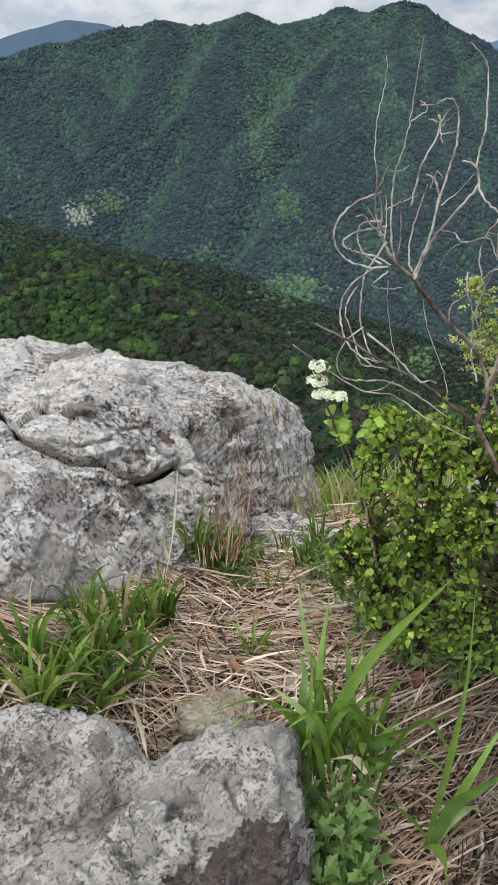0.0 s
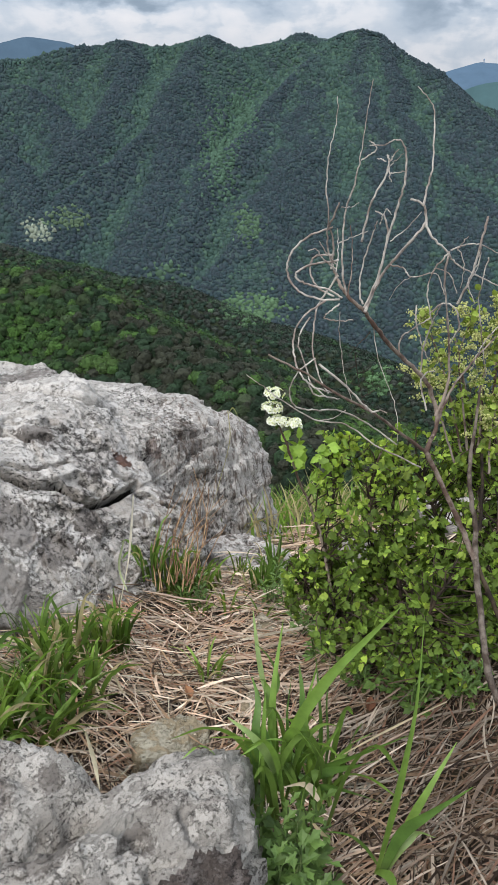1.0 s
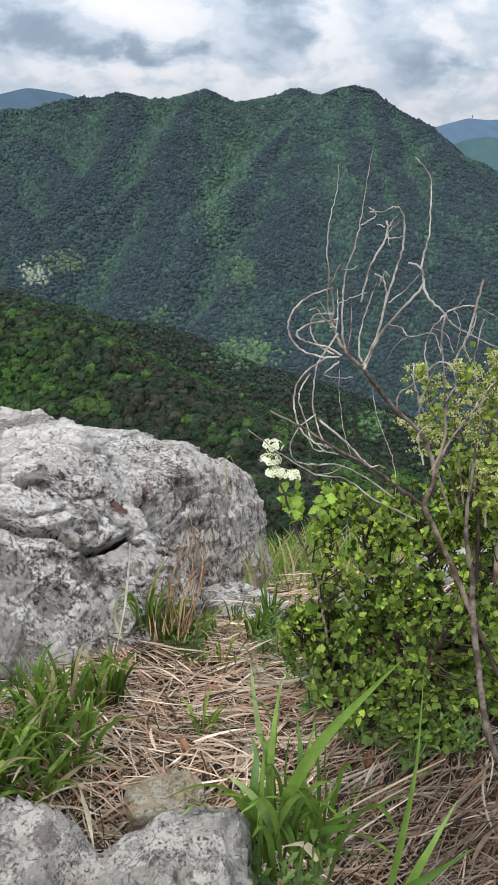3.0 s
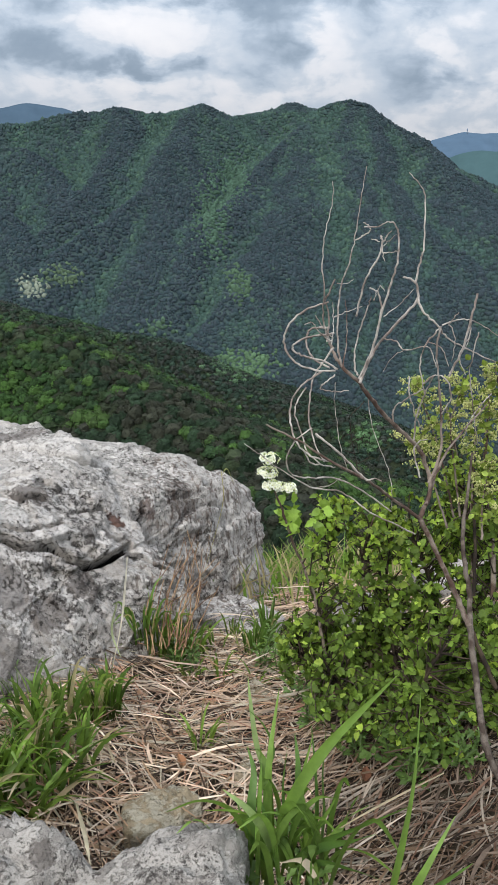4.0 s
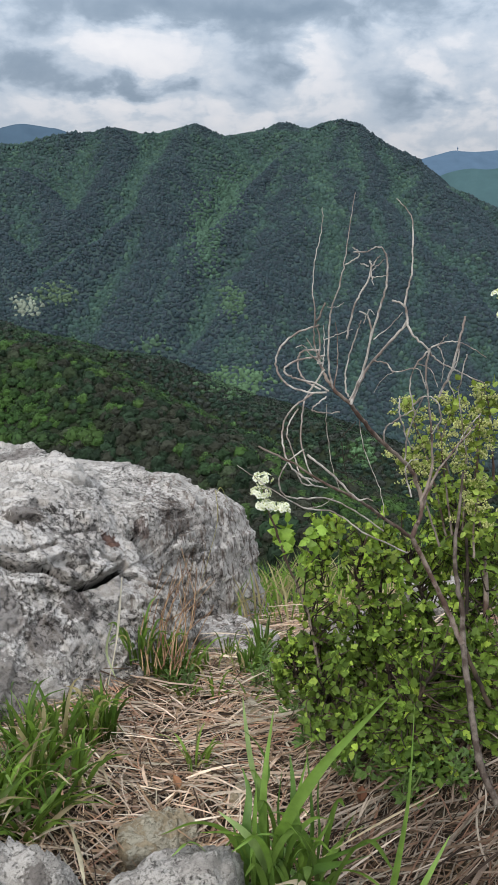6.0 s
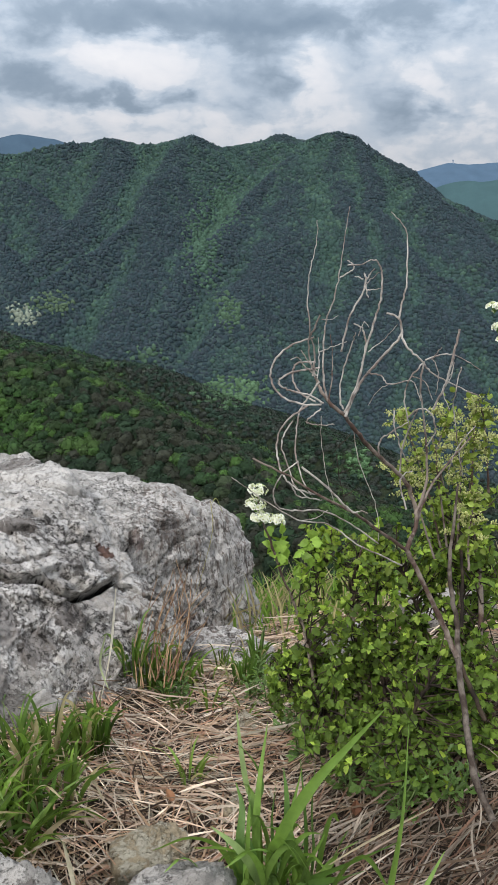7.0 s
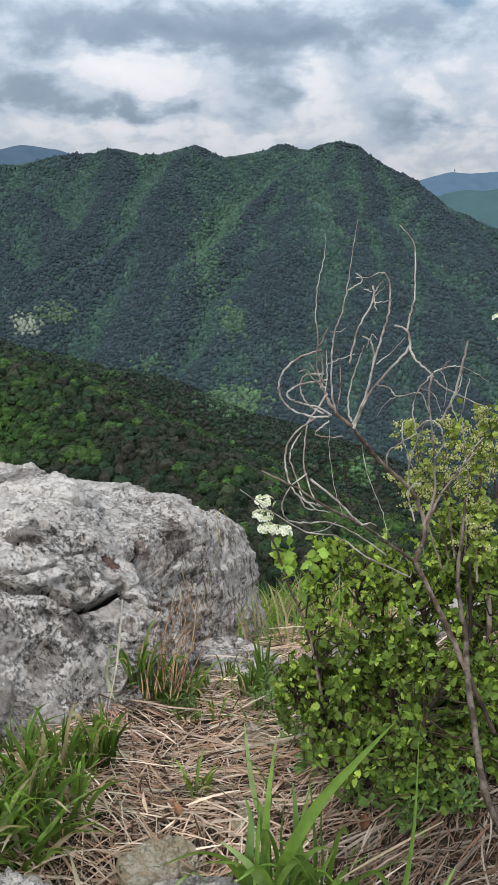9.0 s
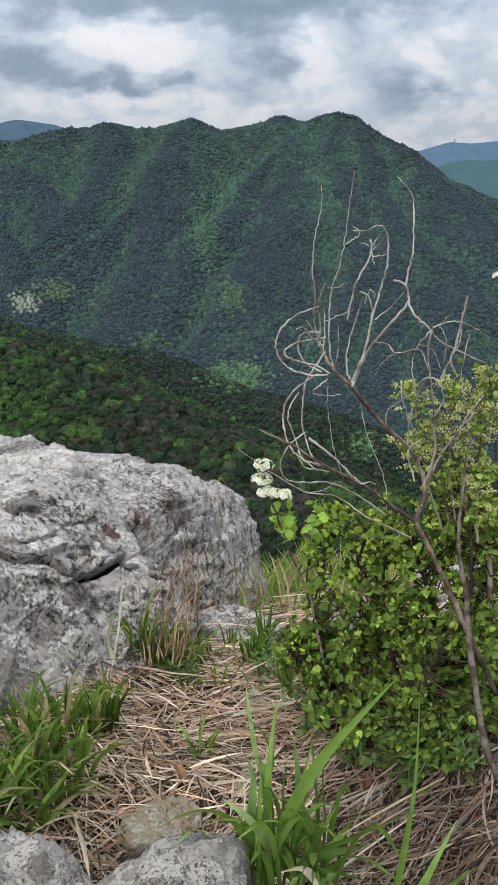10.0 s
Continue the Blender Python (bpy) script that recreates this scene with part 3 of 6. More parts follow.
# ---------------------------------------------------------------- woods
def crown(seed, rings, lumps):
    """A lobed tree crown about 1 m across: a closed lumpy body."""
    bm = bmesh.new()
    bmesh.ops.create_icosphere(bm, subdivisions=rings, radius=1.0)
    v = np.array([w.co[:] for w in bm.verts])
    f = np.array([[w.index for w in g.verts] for g in bm.faces])
    bm.free()
    r = 1 + lumps * fbm(v * 1.7 + seed * 9.1, 3, seed, 0.6)
    v = v * r[:, None]
    v[:, 2] = np.where(v[:, 2] < 0, v[:, 2] * 0.55, v[:, 2] * 0.95)
    return v, f


def leafy_crown(seed, clumps, small, large, rings=2):
    """A crown of many small leaf clumps round a lumpy body."""
    rng = np.random.default_rng(seed)
    body, bf = crown(seed, rings, 0.3) if rings else crown(seed, 1, 0.3)
    d = rng.normal(size=(clumps, 3))
    d[:, 2] = np.abs(d[:, 2]) * 1.1 - 0.25
    d /= np.linalg.norm(d, axis=1)[:, None]
    r = 1 + 0.3 * fbm(d * 1.7 + seed * 9.1, 3, seed, 0.6) + rng.uniform(-0.08, 0.10, clumps)
    c = d * r[:, None]
    c[:, 2] = np.where(c[:, 2] < 0, c[:, 2] * 0.55, c[:, 2] * 0.95)
    n = d + rng.normal(size=(clumps, 3)) * 0.3 + (0, 0, 0.1)
    n /= np.linalg.norm(n, axis=1)[:, None]
    u = np.cross(n, rng.normal(size=(clumps, 3)))
    u /= np.linalg.norm(u, axis=1)[:, None]
    w = np.cross(n, u)
    s = rng.uniform(small, large, clumps)[:, None]
    tri = np.stack([c + u * s, c - u * s * 0.6 + w * s * 0.9, c - u * s * 0.5 - w * s * 0.9], 1).reshape(-1, 3)
    f = np.arange(clumps * 3).reshape(-1, 3) + len(body)
    return np.r_[body * 0.88, tri], np.r_[bf, f]


def upper(form):
    """A crown without the underside that no one can see."""
    v, f = form
    return v, f[v[f][:, :, 2].mean(1) > -0.12]


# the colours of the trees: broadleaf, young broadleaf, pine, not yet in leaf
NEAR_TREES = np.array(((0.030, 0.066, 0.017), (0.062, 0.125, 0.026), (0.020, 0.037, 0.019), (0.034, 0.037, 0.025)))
# the same kinds far off, with blue haze painted into their colours
HAZED_TREES = np.array(((0.047, 0.084, 0.070), (0.072, 0.121, 0.082), (0.033, 0.052, 0.059), (0.039, 0.054, 0.063)))


def woods(near, far, step, size, seed):
    """Every tree between two distances, on the sides of the land that can be seen from the hilltop."""
    rng = np.random.default_rng(seed)
    n = int(2 * far / step)
    gx, gy = np.meshgrid(np.arange(-n // 2, n // 2), np.arange(0, n // 2))
    p = (np.c_[gx.ravel(), gy.ravel()] + rng.uniform(-0.45, 0.45, (gx.size, 2))) * step
    r, a = np.hypot(*p.T), np.degrees(np.arctan2(p[:, 0], p[:, 1]))
    p = p[(r > near) & (r < far) & (r - 250 * (r > 1600) < 1700) & (np.abs(a) < 25)]
    z = land_z(p)
    r, a = np.hypot(*p.T), np.degrees(np.arctan2(p[:, 0], p[:, 1]))
    # leave out what lies behind a nearer rise
    seen = (z - 1.0 + size * 1.6) / r > HORIZON(a, r) - 0.004
    p, z, r, a = p[seen], z[seen], r[seen], a[seen]
    q = np.c_[p, np.zeros(len(p))]
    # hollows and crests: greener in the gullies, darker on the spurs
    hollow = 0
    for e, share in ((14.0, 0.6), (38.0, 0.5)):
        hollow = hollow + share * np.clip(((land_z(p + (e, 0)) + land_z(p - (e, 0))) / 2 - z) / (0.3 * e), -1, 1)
    # one flank of each spur greener, the other darker: tree kinds plus painted sidelight
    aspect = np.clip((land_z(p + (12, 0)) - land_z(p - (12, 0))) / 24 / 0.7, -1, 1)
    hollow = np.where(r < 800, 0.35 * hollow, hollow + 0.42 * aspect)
    patch = fbm(q / 120.0, 4, 31) * 0.8 + fbm(q / 28.0, 3, 47) * 0.55
    return p, z, r, rng, patch, hollow


def horizon_table():
    az = np.radians(np.arange(-27, 27.01, 0.5))
    rad = np.exp(np.linspace(np.log(40), np.log(1800), 260))
    A, R = np.meshgrid(az, rad)
    z = land_z(np.c_[(np.sin(A) * R).ravel(), (np.cos(A) * R).ravel()]).reshape(A.shape)
    slope = np.maximum.accumulate((z - 1.0) / R, axis=0)

    def lookup(a, r):
        i = np.clip(((a + 27) / 0.5).astype(int), 0, len(az) - 1)
        j = np.clip(np.searchsorted(rad, r * 0.97) - 1, 0, len(rad) - 1)
        return slope[j, i]
    return lookup


HORIZON = horizon_table()


# stands of trees with a colour of their own: way from the hilltop, half width, half height, colour
STANDS = [((-0.270, 0.945, -0.184), 0.018, 0.014, (0.23, 0.26, 0.20)), ((-0.236, 0.957, -0.170), 0.022, 0.012, (0.095, 0.14, 0.085)), ((-0.001, 0.958, -0.287), 0.045, 0.018, (0.085, 0.145, 0.078)), ((0.166, 0.912, -0.376), 0.024, 0.014, (0.085, 0.155, 0.072)),
          ((-0.044, 0.994, -0.104), 0.02, 0.05, (0.062, 0.11, 0.075)), ((-0.015, 0.999, -0.051), 0.02, 0.03, (0.060, 0.108, 0.075)), ((-0.120, 0.963, -0.242), 0.02, 0.012, (0.07, 0.118, 0.075)), ((-0.008, 0.982, -0.187), 0.018, 0.02, (0.07, 0.118, 0.072))]


def stands(p, z, colour, rng):
    """Recolour the trees that belong to a stand."""
    d = np.c_[p, z - 1.0]
    d = d / np.linalg.norm(d, axis=1)[:, None]
    for way, wide_, high, tone in STANDS:
        k = ((d[:, 0] - way[0]) / wide_) ** 2 + ((d[:, 2] - way[2]) / high) ** 2
        inside = (np.exp(-k * 0.7) > rng.uniform(0.2, 0.9, len(p)))[:, None]
        colour = np.where(inside, np.array(tone) * rng.uniform(0.75, 1.2, (len(p), 1)), colour)
    return colour


def plant(name, p, z, size, colour, forms, rng, label, sink=0.15, flat=1.0, material=None):
    """All the crowns of a wood as one mesh."""
    V, F, C, base = [], [], [], 0
    kind = rng.integers(0, len(forms), len(p))
    for k, (fv, ff) in enumerate(forms):
        sel = np.where(kind == k)[0]
        if not len(sel):
            continue
        t = rng.uniform(0, 2 * np.pi, len(sel))
        c, s = np.cos(t), np.sin(t)
        sz = size[sel]
        x = (fv[:, 0][None] * c[:, None] - fv[:, 1][None] * s[:, None]) * sz[:, None] + p[sel, 0][:, None]
        y = (fv[:, 0][None] * s[:, None] + fv[:, 1][None] * c[:, None]) * sz[:, None] + p[sel, 1][:, None]
        w = fv[:, 2][None] * (flat * sz * rng.uniform(0.85, 1.35, len(sel)))[:, None] + (z[sel] + sz * sink)[:, None]
        V.append(np.stack([x, y, w], -1).reshape(-1, 3))
        F.append((ff[None] + (np.arange(len(sel)) * len(fv))[:, None, None]).reshape(-1, 3) + base)
        C.append(np.repeat(colour[sel], len(fv), 0))
        base += len(V[-1])
    me = mesh_np(name, np.concatenate(V), np.concatenate(F), material or FOREST, material is not None)
    paint(me, np.concatenate(C))
    return tagged(new(name, me), label, "trees", kind="stuff")


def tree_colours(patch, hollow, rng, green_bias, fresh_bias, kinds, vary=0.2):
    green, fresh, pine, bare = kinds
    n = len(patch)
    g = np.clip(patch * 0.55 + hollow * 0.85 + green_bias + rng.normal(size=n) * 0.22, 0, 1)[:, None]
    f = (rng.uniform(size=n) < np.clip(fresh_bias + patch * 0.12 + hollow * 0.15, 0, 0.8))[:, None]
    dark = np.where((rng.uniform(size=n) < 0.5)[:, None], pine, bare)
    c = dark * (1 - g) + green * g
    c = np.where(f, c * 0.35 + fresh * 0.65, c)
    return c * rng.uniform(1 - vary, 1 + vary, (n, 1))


p, z, r, rng, patch, hollow = woods(70, 345, 3.3, 3.0, 11)
stand = fbm(np.c_[p / 42.0, np.zeros(len(p))], 3, 19)
colour = tree_colours(stand * 1.6, hollow, rng, 0.22 - 0.0034 * (p[:, 0] + 40), 0.10, NEAR_TREES)
colour = np.where((vnoise(np.c_[p / 9.0, np.zeros(len(p))], 23) > 0.50)[:, None], colour * 0.4 + NEAR_TREES[1] * 0.6, colour)
plant("near_woods", p, z, rng.uniform(1.2, 2.9, len(p)) * rng.uniform(0.85, 1.15, len(p)), colour, [upper(leafy_crown(s, 120, 0.09, 0.19)) for s in (1, 2, 3, 4, 5)], rng, "mixed green broadleaf trees and dark pines on the near slope")
p, z, r, rng, patch, hollow = woods(345, 800, 4.3, 3.0, 12)
# a share of the hazed tree colours brings some haze to this ridge
plant("middle_woods", p, z, rng.uniform(1.7, 3.2, len(p)), stands(p, z, tree_colours(patch * 1.4, hollow, rng, 0.10, 0.03, NEAR_TREES * 0.85 + HAZED_TREES * 0.25), rng), [upper(leafy_crown(s, 45, 0.15, 0.32, 1)) for s in (5, 6, 7)], rng, "dark mixed woods on the middle ridge")
p, z, r, rng, patch, hollow = woods(800, 1950, 4.3, 3.4, 13)
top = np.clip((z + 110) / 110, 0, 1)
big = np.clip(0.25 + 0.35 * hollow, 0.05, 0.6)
plant("mountain_woods", p, z, np.where(rng.uniform(size=len(p)) < big, rng.uniform(3.4, 5.2, len(p)), rng.uniform(2.1, 3.5, len(p))), stands(p, z, tree_colours(patch, hollow, rng, 0.05 + 0.42 * top, 0.02 + 0.06 * top, HAZED_TREES, 0.1), rng), [upper(crown(s, 1, 0.3)) for s in (8, 9, 10, 11)], rng, "dark spring woods covering the mountain with brighter gullies", -0.10, 1.0, FOREST_FAR)


# ---------------------------------------------------------------- boulders
def sphere_grid(n):
    """Directions over a sphere in six square patches, with four-cornered faces."""
    u = np.tan(np.linspace(-1, 1, n + 1) * np.pi / 4)
    a, b = np.meshgrid(u, u, indexing="ij")
    one = np.ones_like(a)
    V, F = [], []
    i, j = np.meshgrid(np.arange(n), np.arange(n), indexing="ij")
    q = np.stack([i * (n + 1) + j, (i + 1) * (n + 1) + j, (i + 1) * (n + 1) + j + 1, i * (n + 1) + j + 1], -1).reshape(-1, 4)
    for k, s in enumerate((((one, a, b)), ((-one, b, a)), ((b, one, a)), ((a, -one, b)), ((a, b, one)), ((b, a, -one)))):
        V.append(np.stack(s, -1).reshape(-1, 3))
        F.append(q + k * (n + 1) ** 2)
    v = np.concatenate(V)
    v /= np.linalg.norm(v, axis=1)[:, None]
    _, first, back = np.unique(np.round(v, 5), axis=0, return_index=True, return_inverse=True)
    return v[first], back.reshape(-1)[np.concatenate(F)]


def rock_points(name, n):
    centre, bodies, power = ROCKS[name]
    centre = np.array(centre)
    d, f = sphere_grid(n)
    far = 0
    for planes in bodies:
        s = 0
        for nrm, pt in planes:
            nrm = np.array(nrm, float) / np.linalg.norm(nrm)
            s = s + np.maximum(0, d @ nrm / (nrm @ (np.array(pt) - centre))) ** power
        far = np.maximum(far, s ** (-1 / power))
    return centre, d, far, f


def jagged(p):
    """The places pushed about a little, so that cracks run unevenly."""
    return p + 0.005 * np.stack([fbm(p / 0.05, 4, 77 + i) for i in range(3)], -1)


def carve(p, line, width, depth, c, edge=2):
    """How far each place sinks for a crack along a line of points, as seen from the middle c."""
    q = np.array(line, float) - c
    q /= np.linalg.norm(q, axis=1)[:, None]
    r = np.linalg.norm(p - c, axis=1)
    d = (p - c) / r[:, None]
    best = np.full(len(p), 9.0)
    for a, b in zip(q[:-1], q[1:]):
        ab = b - a
        u = np.clip(((d - a) @ ab) / (ab @ ab), 0, 1)
        best = np.minimum(best, np.linalg.norm(d - a - u[:, None] * ab, axis=1) * r)
    return depth * np.exp(-(best / width) ** edge)


def lip(p, line, size, reach, c):
    """The stone over a joint stands proud of the stone under it; the line runs to the right as seen from outside."""
    q = np.array(line, float) - c
    q /= np.linalg.norm(q, axis=1)[:, None]
    r = np.linalg.norm(p - c, axis=1)
    d = (p - c) / r[:, None]
    best, over = np.full(len(p), 9.0), np.zeros(len(p), bool)
    for a, b in zip(q[:-1], q[1:]):
        ab = b - a
        u = np.clip(((d - a) @ ab) / (ab @ ab), 0, 1)
        dist = np.linalg.norm(d - a - u[:, None] * ab, axis=1) * r
        near = dist < best
        best, over = np.where(near, dist, best), np.where(near, (d - a) @ np.cross(a, ab) > 0, over)
    return np.where(over, size * np.exp(-best / reach), 0)


def relief(p, amp, scale, seed, layer=None):
    """Weathered relief: broad swells, ledges along the layering, pits and grain."""
    out = amp * (fbm(p / scale, 3, seed) + 0.22 * fbm(p / (scale * 0.28), 3, seed + 5) - 0.5 * np.abs(fbm(p / (scale * 0.45), 2, seed + 9)))
    if layer is not None:
        h = p @ layer + 0.05 * fbm(p / 0.18, 3, seed + 20)
        s = h / 0.06
        ledge = np.floor(s) + np.clip((s - np.floor(s)) * 7, 0, 1) - s
        out += ledge * amp * 1.5 * np.clip(0.6 + 1.2 * vnoise(p / 0.25, seed + 21), 0, 1)
    fine = 1 - np.abs(vnoise(p / 0.022, seed + 30))
    return out + 0.0036 * fbm(p / 0.022, 3, seed + 31, 0.65) - 0.004 * np.clip(fine - 0.75, 0, 1) * 4 * np.clip(vnoise(p / 0.12, seed + 33) + 0.4, 0, 1)


def facets(p, cell, size, tilt, seed):
    """Broken faces: the stone falls into blocks, each set back and tipped a little by itself."""
    q = (p + 0.35 * cell * np.stack([fbm(p / (cell * 1.3), 2, seed + i) for i in range(3)], -1)) / cell * (1, 1, 1.4)
    i0 = np.floor(q).astype(np.int64)
    best, out = np.full(len(p), 9.0), np.zeros(len(p))
    for dx in (-1, 0, 1):
        for dy in (-1, 0, 1):
            for dz in (-1, 0, 1):
                x, y, z = i0[:, 0] + dx, i0[:, 1] + dy, i0[:, 2] + dz
                h = [lattice(x, y, z, seed + 100 + k) for k in range(7)]
                off = q - np.stack([x + h[0], y + h[1], z + h[2]], -1)
                d = (off ** 2).sum(-1)
                lean = np.stack(h[4:7], -1) * 2 - 1
                val = size * (h[3] * 2 - 1) + tilt * cell * (off * lean).sum(-1)
                near = d < best
                best, out = np.where(near, d, best), np.where(near, val, out)
    return out


def boulder():
    c, d, r, f = rock_points("boulder", 255)
    p = c + d * r[:, None]
    b = jagged(p)
    q = p + 0.02 * np.stack([fbm(p / 0.2, 2, 60 + i) for i in range(3)], -1)
    r = r + relief(q, 0.012, 0.36, 3, np.array((0.35, 0.1, 0.93)))
    r = r + facets(p, 0.22, 0.010, 0.08, 5) + facets(p, 0.07, 0.005, 0.08, 6) + facets(p, 0.026, 0.0018, 0.05, 7)
    whole = r.copy()
    # the long crack under the overhanging slab, and its run to the foot
    crack = [(-0.949, 1.916, 0.130), (-0.733, 1.623, 0.191), (-0.619, 1.430, 0.231), (-0.537, 1.395, 0.210), (-0.489, 1.400, 0.176), (-0.440, 1.442, 0.147), (-0.393, 1.441, 0.110), (-0.370, 1.448, 0.094), (-0.325, 1.517, 0.072), (-0.291, 1.591, 0.058)]
    r += lip(p, crack[3:], 0.024, 0.08, c)
    r -= carve(b, crack, 0.008, 0.10, c, 4)
    r -= carve(b, [(-0.291, 1.591, 0.058), (-0.259, 1.596, 0.035), (-0.222, 1.591, 0.005), (-0.197, 1.618, -0.017), (-0.181, 1.587, -0.034), (-0.171, 1.532, -0.065)], 0.007, 0.06, c, 4)
    # the hollow under the slab's nose
    r -= carve(b, [(-0.425, 1.470, 0.138), (-0.390, 1.488, 0.116), (-0.365, 1.485, 0.096)], 0.015, 0.028, c, 3)
    r += lip(p, [(-0.438, 1.462, 0.149), (-0.421, 1.495, 0.141), (-0.377, 1.527, 0.114), (-0.344, 1.514, 0.085)], 0.012, 0.03, c)
    r -= carve(b, [(-0.342, 1.562, 0.093), (-0.315, 1.562, 0.072), (-0.290, 1.610, 0.062)], 0.008, 0.045, c, 3)
    r -= carve(b, [(-0.275, 1.808, 0.090), (-0.276, 1.788, 0.054), (-0.274, 1.709, 0.052)], 0.007, 0.045, c, 3)
    # joints over the top
    joint = [(-0.826, 2.154, 0.119), (-0.761, 1.992, 0.149), (-0.591, 1.872, 0.194), (-0.514, 1.815, 0.214), (-0.451, 1.800, 0.209), (-0.418, 1.818, 0.192), (-0.383, 1.902, 0.146), (-0.335, 1.898, 0.137)]
    r += lip(p, joint, 0.014, 0.05, c)
    r -= carve(b, joint, 0.006, 0.045, c, 3)
    r -= carve(b, [(-0.409, 1.604, 0.152), (-0.388, 1.635, 0.142), (-0.366, 1.678, 0.132)], 0.005, 0.03, c, 3)
    left = [(-0.628, 1.605, 0.214), (-0.537, 1.553, 0.224), (-0.492, 1.579, 0.208)]
    r += lip(p, left, 0.010, 0.04, c)
    r -= carve(b, left, 0.009, 0.035, c, 3)
    r -= carve(b, [(-0.545, 1.425, 0.219), (-0.494, 1.449, 0.188), (-0.439, 1.526, 0.160)], 0.006, 0.025, c, 3)
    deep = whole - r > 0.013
    # the knob behind a notch, and the shelf before it
    r -= carve(b, [(-0.126, 2.034, 0.035), (-0.093, 2.052, 0.001), (-0.069, 2.054, -0.052), (-0.059, 2.040, -0.121)], 0.012, 0.06, c, 3)
    shelf = [(-0.212, 1.848, -0.037), (-0.171, 1.916, -0.015), (-0.129, 1.974, -0.023), (-0.081, 2.031, -0.060)]
    r -= lip(p, shelf, 0.011, 0.06, c)
    r -= carve(b, shelf, 0.007, 0.014, c, 3)
    r -= carve(b, [(-0.150, 1.918, -0.092), (-0.154, 1.884, -0.169), (-0.162, 1.851, -0.227)], 0.010, 0.03, c, 3)
    r -= carve(b, [(-0.201, 1.857, -0.057), (-0.204, 1.836, -0.101), (-0.173, 1.608, -0.049)], 0.011, 0.035, c, 3)
    r -= carve(b, [(-0.225, 1.878, 0.078), (-0.182, 1.922, 0.038), (-0.137, 1.987, 0.024)], 0.006, 0.018, c, 3)
    # upright grooves on the rounded end
    side = np.clip((d[:, 0] - 0.25) * 3, 0, 1)
    r -= 0.006 * side * np.abs(fbm(p * np.array((28.0, 28.0, 5.0)), 3, 91))
    v = c + d * r[:, None]
    # what lies deep in the soil is left out
    up = v[:, 2] > near_z(v[:, 0], v[:, 1]) - 0.12
    keep = up[f].all(1)
    used, back = np.unique(f[keep], return_inverse=True)
    me = mesh_np("boulder", v[used], back.reshape(-1, 4), STONE, True)
    # shade painted in: the deepest crack faces take a near-black brown material
    me.materials.append(CRACK_SHADE)
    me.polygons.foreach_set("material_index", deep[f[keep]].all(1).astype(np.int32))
    return tagged(new("boulder", me), "large pale grey weathered boulder with a dark crack and lichen", "boulder")


def front_rock():
    c, d, r, f = rock_points("front_rock", 112)
    p = c + d * r[:, None]
    b = jagged(p)
    r = r + relief(p, 0.017, 0.15, 13, np.array((0.3, -0.5, 0.8))) + facets(p, 0.10, 0.007, 0.12, 15) + facets(p, 0.045, 0.003, 0.09, 17) + facets(p, 0.018, 0.0014, 0.08, 16)
    r -= carve(b, [(-0.179, 0.563, 0.269), (-0.219, 0.526, 0.269), (-0.280, 0.497, 0.270), (-0.306, 0.466, 0.267)], 0.035, 0.04, c)
    r -= carve(b, [(-0.135, 0.700, 0.170), (-0.152, 0.640, 0.255), (-0.168, 0.584, 0.272), (-0.182, 0.558, 0.269)], 0.042, 0.060, c, 1.2)
    # fissures
    for line in (((-0.137, 0.515, 0.263), (-0.119, 0.513, 0.262), (-0.107, 0.520, 0.262)), ((-0.078, 0.536, 0.261), (-0.058, 0.516, 0.256), (-0.022, 0.522, 0.242)),
                 ((-0.096, 0.466, 0.249), (-0.095, 0.486, 0.256), (-0.090, 0.500, 0.258), (-0.072, 0.500, 0.255)), ((-0.181, 0.456, 0.260), (-0.169, 0.441, 0.258)), ((-0.139, 0.531, 0.265), (-0.134, 0.494, 0.261))):
        r -= carve(b, line, 0.006, 0.02, c, 3)
    r -= carve(b, [(-0.137, 0.515, 0.263), (-0.107, 0.520, 0.262)], 0.010, 0.015, c)
    r += carve(b, [(-0.304, 0.460, 0.267), (-0.241, 0.488, 0.265), (-0.148, 0.505, 0.263)], 0.03, 0.015, c)
    v = c + d * r[:, None]
    me = mesh_np("boulder", v, f, STONE_FRONT, True)
    # the broken brown face low on one side
    me.materials.append(STONE_BROWN)
    nrm = np.array((0.55, -0.62, 0.45)) / 0.943
    broken = ((v - (-0.07, 0.485, 0.255)) @ nrm > -0.008 + 0.004 * fbm(v / 0.03, 3, 40)) & (v[:, 0] > -0.14 + 0.02 * fbm(v / 0.05, 3, 41))
    me.polygons.foreach_set("material_index", broken[f].all(1).astype(np.int32))
    return tagged(new("boulder", me), "rough grey notched rock with a brown stain in grass", "boulder")


boulder()
front_rock()


def stone(at, size, turn, material, label, seed, n=34):
    """A loose stone with broken faces, half sunk into the soil."""
    rng = np.random.default_rng(seed)
    d, f = sphere_grid(n)
    s = 0
    for _ in range(11):
        nrm = rng.normal(size=3)
        nrm /= np.linalg.norm(nrm)
        s = s + np.maximum(0, d @ nrm / rng.uniform(0.7, 1.0)) ** 12
    for nrm in np.r_[np.eye(3), -np.eye(3)]:
        s = s + np.maximum(0, d @ nrm) ** 12
    p = d * (s ** (-1 / 12))[:, None] * np.array(size)
    p = p + d * relief(p + seed, 0.05 * min(size), 0.6 * max(size), seed)[:, None]
    ob = new("stone", mesh_np("stone", p, f, material, True))
    ob.matrix_world = pose(at[0], at[1], at[2] if len(at) > 3 else near_z(at[0], at[1]) + at[2], 0, 0, turn)
    return tagged(ob, label, "stone")


